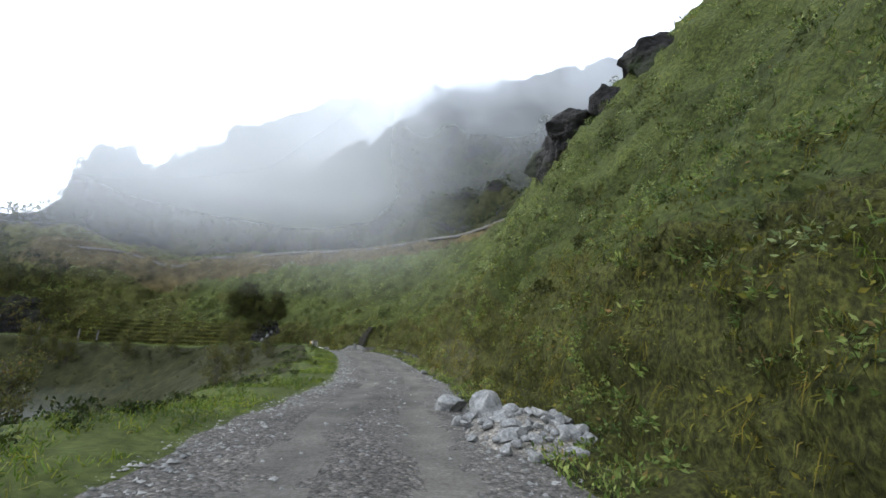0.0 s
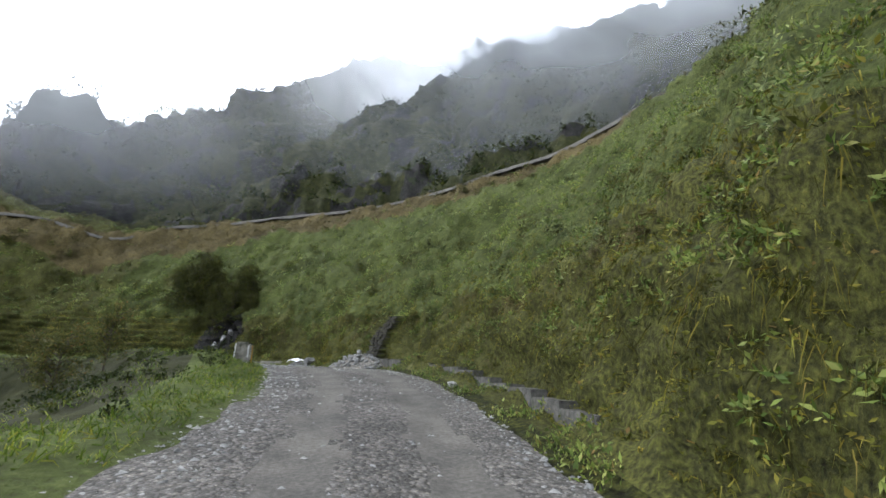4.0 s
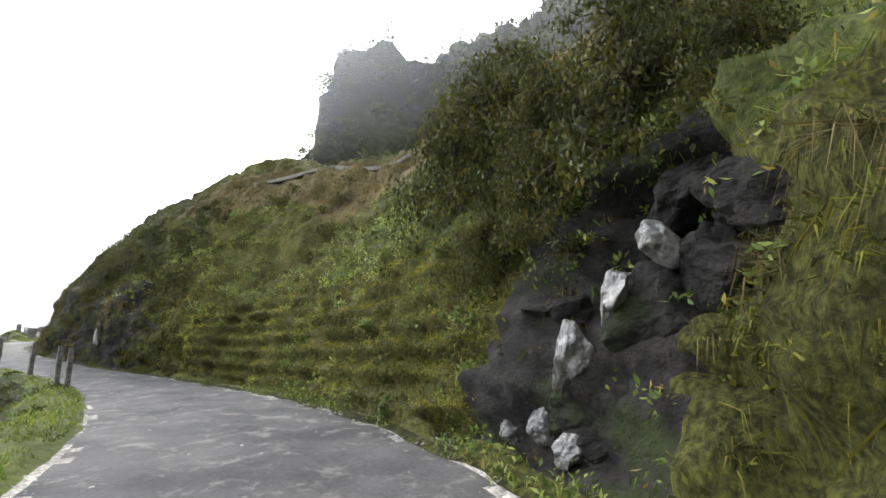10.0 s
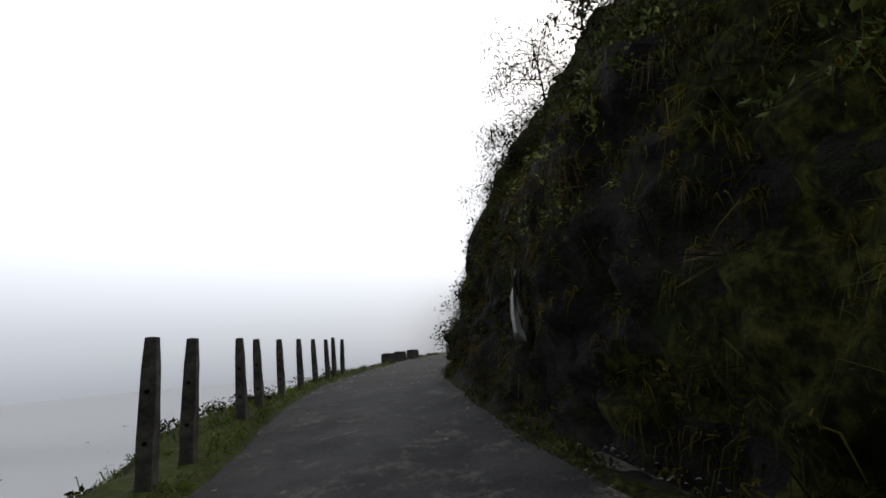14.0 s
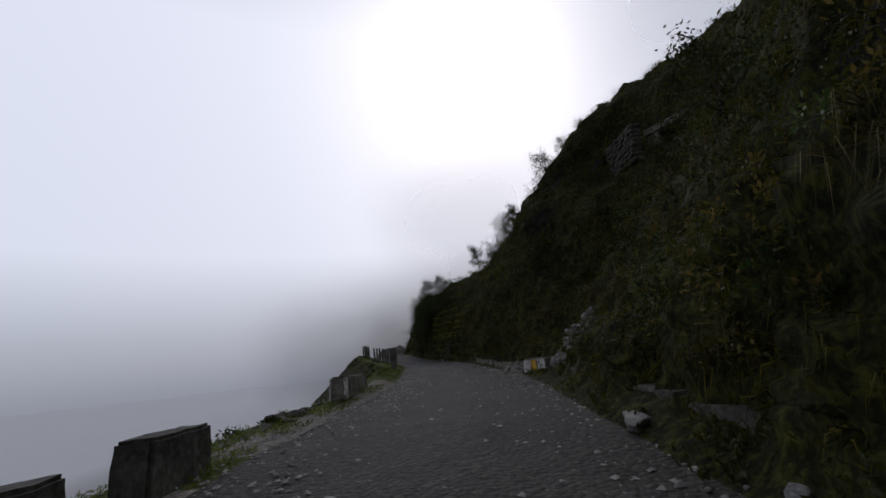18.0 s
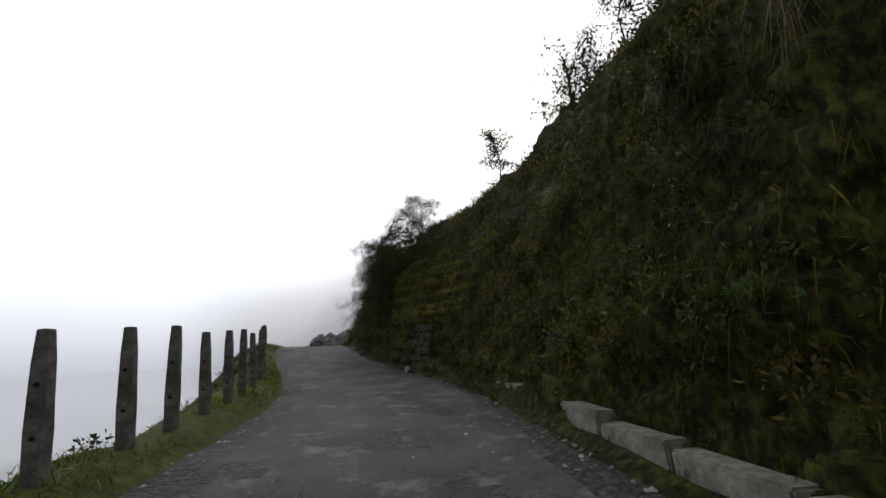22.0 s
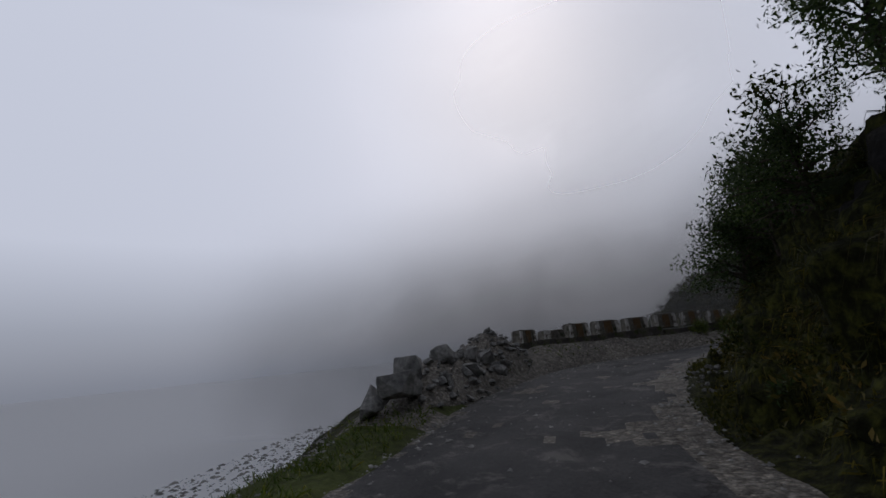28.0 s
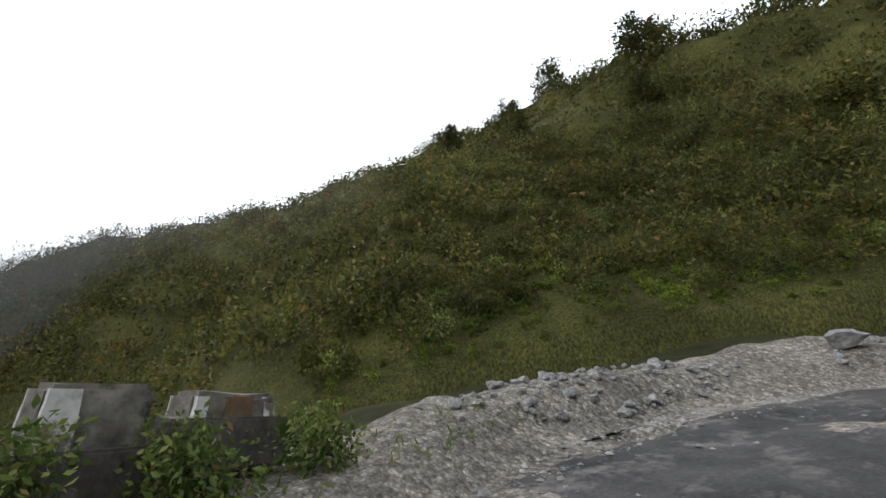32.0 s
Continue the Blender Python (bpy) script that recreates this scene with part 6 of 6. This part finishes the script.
def plant(name, label, category, height, spread, limbs, leaves, leaf, aspect, mat, seed, droop=0.2, trunk=0.06, bare=0.25, group="", cluster=0.28, lean=(0, 0)):
    """A tapered trunk with limbs and a crown of single leaves round the limbs' ends."""
    rnd = random.Random(seed)
    gen = np.random.default_rng(seed)
    ob = thing(name, Matrix(), label, category, group)
    bm = bmesh.new()
    sway = [Vector((rnd.uniform(-1, 1), rnd.uniform(-1, 1), 0)) * 0.06 * height for _ in range(4)]
    line = [Vector((lean[0] * t * t * height, lean[1] * t * t * height, t * height * 0.8)) + sway[int(t * 3)] * t for t in (0, 0.2, 0.4, 0.6, 0.8, 1.0)]
    tube(bm, line, [trunk * (1 - 0.15 * k) for k in range(6)])
    tips = []
    for k in range(limbs):
        t = bare + (1 - bare) * (k + rnd.random()) / limbs
        i = min(4, int(t * 5))
        a = line[i].lerp(line[i + 1], t * 5 - i)
        az = rnd.uniform(0, 6.283)
        reach = spread * (0.55 + 0.6 * rnd.random()) * (1.1 - 0.5 * t)
        b = a + Vector((math.cos(az) * reach, math.sin(az) * reach, height * rnd.uniform(0.04, 0.24) - droop * reach))
        m = a.lerp(b, 0.5) + Vector((0, 0, 0.12 * reach))
        tube(bm, [a, m, b], [trunk * 0.45, trunk * 0.3, trunk * 0.1], 4)
        for q in range(3):
            tips.append(m.lerp(b, q / 2) + Vector((rnd.uniform(-1, 1), rnd.uniform(-1, 1), rnd.uniform(-0.6, 0.9))) * 0.16 * spread)
    tips.append(line[-1])
    part("trunk", bm, M_BARK, ob)
    tips = np.array([tuple(t) for t in tips])
    k = gen.integers(0, len(tips), leaves)
    off = unit(gen.normal(size=(leaves, 3))) * gen.random((leaves, 1)) ** 0.5 * 1.7 * cluster * spread
    base = tips[k] + off
    way = unit(off * 0.8 + gen.normal(size=(leaves, 3)) * 0.35 * spread - np.array((0, 0, droop * spread)))
    ln = leaf * gen.uniform(0.6, 1.3, leaves)
    v, f = leaf_quads(base, way, ln, ln * aspect, gen.normal(size=(leaves, 3)))
    crown = new("crown", tri_mesh("crown", v, f, mat))
    crown.parent = ob
    return ob


def plants(proto, spots):
    for k, (u, d, h, turn, s) in enumerate(spots):
        h = rise(u, d) - 0.15
        m = spot(u, d, h, turn)
        if k == 0:
            proto.matrix_basis = m @ Matrix.Scale(s, 4)
        else:
            c = copy_thing(proto, m)
            c.matrix_basis = m @ Matrix.Scale(s, 4)


plants(plant("tree", "slender tree with sparse dark leaves on the skyline", "tree", 2.6, 0.8, 18, 1800, 0.09, 0.45, M_SCRUB, 11, 0.1, 0.04, 0.4, "trees on the hillside", 0.17), [(25.02, 6.4, 6.2, 0, 1.25), (23.15, 6.1, 8.0, 70, 0.8), (14.6, 5.6, 7.4, 30, 0.9), (15.2, 4.4, 6.4, 200, 1.0), (27.7, 5.4, 6.6, 120, 1.3), (23.6, 5.9, 8.6, 160, 0.9)])
plants(plant("willow_shrub", "tall drooping shrub with long narrow leaves at the road bend", "shrub", 5.2, 1.7, 46, 11000, 0.12, 0.17, M_SCRUB, 12, 0.6, 0.05, 0.12, "drooping shrubs", 0.13), [(26.0, 2.75, 1.2, 0, 1), (25.6, 3.9, 3.0, 90, 0.8), (26.35, 2.7, 1.0, 190, 1.05), (26.05, 4.2, 3.6, 290, 0.8), (25.85, 2.9, 0, 140, 0.7), (26.6, 3.0, 0, 30, 0.8)])
plants(plant("bamboo_clump", "feathery brown bush leaning from the rocky spur", "shrub", 3.0, 1.3, 30, 3200, 0.12, 0.16, M_OLIVE, 13, 0.5, 0.03, 0.15, "feathery bushes", 0.14), [(15.3, 3.6, 4.2, 0, 1), (15.6, 3.2, 3.0, 110, 0.8), (23.5, 4.4, 5.8, 240, 0.9), (22.9, 5.2, 7.6, 40, 0.9), (14.9, 5.2, 6.6, 330, 0.8)])
plants(plant("broadleaf_bush", "dense dark green leafy bush on the bank", "bush", 1.7, 0.85, 40, 6000, 0.056, 0.5, M_LAUREL, 14, 0.1, 0.04, 0.1, "bushes on the bank", 0.14), [(29.6, 3.9, 1.4, 0, 1.1), (29.2, 3.8, 1.4, 80, 1.0), (30.0, 4.3, 2.4, 200, 1.2), (28.5, 3.7, 2.2, 20, 1.0), (28.8, 4.4, 3.0, 310, 1.2), (27.9, 4.4, 4.2, 140, 1.2), (30.4, 4.2, 2.0, 60, 1.0), (29.8, 3.6, 1.8, 100, 1.1), (27.3, 4.6, 3.8, 230, 1.3), (26.6, 4.3, 3.6, 10, 1.2), (28.6, 5.2, 0, 70, 1.3), (29.2, 5.0, 0, 170, 1.3), (28.1, 5.6, 0, 270, 1.4)])
plants(plant("forked_sapling", "thin leafy sapling rising above the bushes", "sapling", 2.4, 0.6, 16, 700, 0.1, 0.42, M_SCRUB, 15, 0.0, 0.03, 0.3), [(29.4, 3.9, 2.4, 0, 1.1)])
plants(plant("valley_tree", "small spreading tree growing below the verge", "tree", 4.0, 1.3, 44, 3200, 0.12, 0.5, M_FOREST, 16, 0.1, 0.05, 0.2, "trees below the verge", 0.13), [(14.05, -5.0, -1.9, 0, 1), (13.6, -5.2, 0, 60, 0.9), (12.4, -5.0, -2.4, 90, 0.8), (11.6, -4.8, -2.0, 200, 0.7), (13.3, -5.4, -2.6, 20, 0.8), (9.6, -6.2, -2.2, 150, 0.8), (3.4, -7.0, 0, 30, 0.5), (5.0, -8.0, 0, 80, 0.6), (6.4, -7.0, 0, 210, 0.5), (2.0, -8.5, 0, 300, 0.6)])
plants(plant("overhanging_bush", "dark drooping bush overhanging the small cave", "bush", 3.2, 1.4, 46, 7000, 0.12, 0.42, M_OLIVE, 17, 0.8, 0.05, 0.05, "dark bushes over the cave", 0.15), [(11.3, 4.6, 0, 40, 1.15), (11.48, 5.0, 0, 150, 1.2), (11.36, 5.8, 0, 260, 1.25), (11.2, 5.2, 0, 330, 1.0), (10.72, 4.1, 3.0, 0, 0.9), (10.95, 4.3, 3, 120, 0.85), (10.75, 5.4, 3, 220, 0.95), (10.5, 4.2, 0, 60, 0.55), (11.05, 3.3, 0, 160, 0.45), (10.9, 3.6, 0, 300, 0.6)])
plants(plant("hill_bush", "rounded olive bush on the hillside", "bush", 1.5, 0.8, 26, 1300, 0.08, 0.4, M_OLIVE, 18, 0.2, 0.03, 0.1, "bushes on the hillside", 0.15), [(12.75, -3.7, 0, 10, 0.7), (13.0, -3.9, 0, 100, 0.8), (12.5, -4.2, 0, 200, 0.8)] + [(18.3 + 0.37 * k, (5.2, 7.4, 9.6, 6.2, 12.0)[k % 5] + (1.8 if 19.5 < 18.3 + 0.37 * k < 22 else 0), 0, 40 * k, 0.8 + 0.25 * (k % 4)) for k in range(16)])


# the pale stony edge of the upper road on its terrace
def terrace(u):
    """Metres out and up of the hillside's edge at the upper road."""
    key = [q for q, _ in BANK]
    k = max(0, min(len(key) - 2, int(np.searchsorted(key, u, side="right")) - 1))
    f = (u - key[k]) / (key[k + 1] - key[k])
    f = f * f * (3 - 2 * f)
    return BANK[k][1][6] * (1 - f) + BANK[k + 1][1][6] * f


eu = np.arange(5.9, 14.9, 0.05)
lip = np.array([terrace(u) for u in eu])
ring = np.array([(-0.1, -0.2), (-0.08, 0.05), (0.0, 0.1), (0.12, 0.11), (0.24, 0.07), (0.34, -0.2)])
wave = np.array([noise.noise(Vector((u * 4, 0, 3))) for u in eu])
edge_g = place(eu[:, None] + 0 * ring[None, :, 0], lip[:, None, 0] + ring[None, :, 0] + 0.15 * wave[:, None], lip[:, None, 1] + 0.06 + ring[None, :, 1] * (1 + 0.5 * wave[:, None]))
edge_g, _ = roughen(edge_g, 0, ((0.1, 1.4),))
tagged(grid_mesh("terrace_edge", edge_g, M_TRACK), "pale stony edge of the upper road above the slope", "terrace", kind="structure")

plants(plant("roadside_shrub", "low green shrub growing before the parapet blocks", "shrub", 0.7, 0.55, 26, 1500, 0.09, 0.45, M_HERB, 19, 0.2, 0.015, 0.1, "shrubs before the parapet", 0.3), [(32.1, -2.75, 0, 0, 0.7), (32.24, -2.85, 0, 90, 0.8), (32.38, -2.9, 0, 200, 0.8), (32.52, -3.0, 0, 300, 0.8)])

hill_tree = plant("hill_tree", "dark leafy tree on the wooded slope", "tree", 4.5, 1.7, 40, 3600, 0.2, 0.5, M_OLIVE, 21, 0.15, 0.09, 0.15, "trees on the wooded slope", 0.16)
for k, (a, b, turn, size) in enumerate(((70, 32, 0, 0.8), (78, 34, 60, 1.0), (84, 37, 130, 1.1), (92, 36, 200, 1.0), (90, 30, 280, 1.1), (88, 22, 330, 0.8), (76, 20, 20, 0.7), (99, 38, 90, 1.5), (104, 30, 170, 1.0), (101, 39, 250, 1.4))):
    m = pose(*(WOOD[a, b] - np.array((0, 0, 0.3))), 0, 0, turn) @ Matrix.Scale(size, 4)
    if k == 0:
        hill_tree.matrix_basis = m
    else:
        copy_thing(hill_tree, m).matrix_basis = m
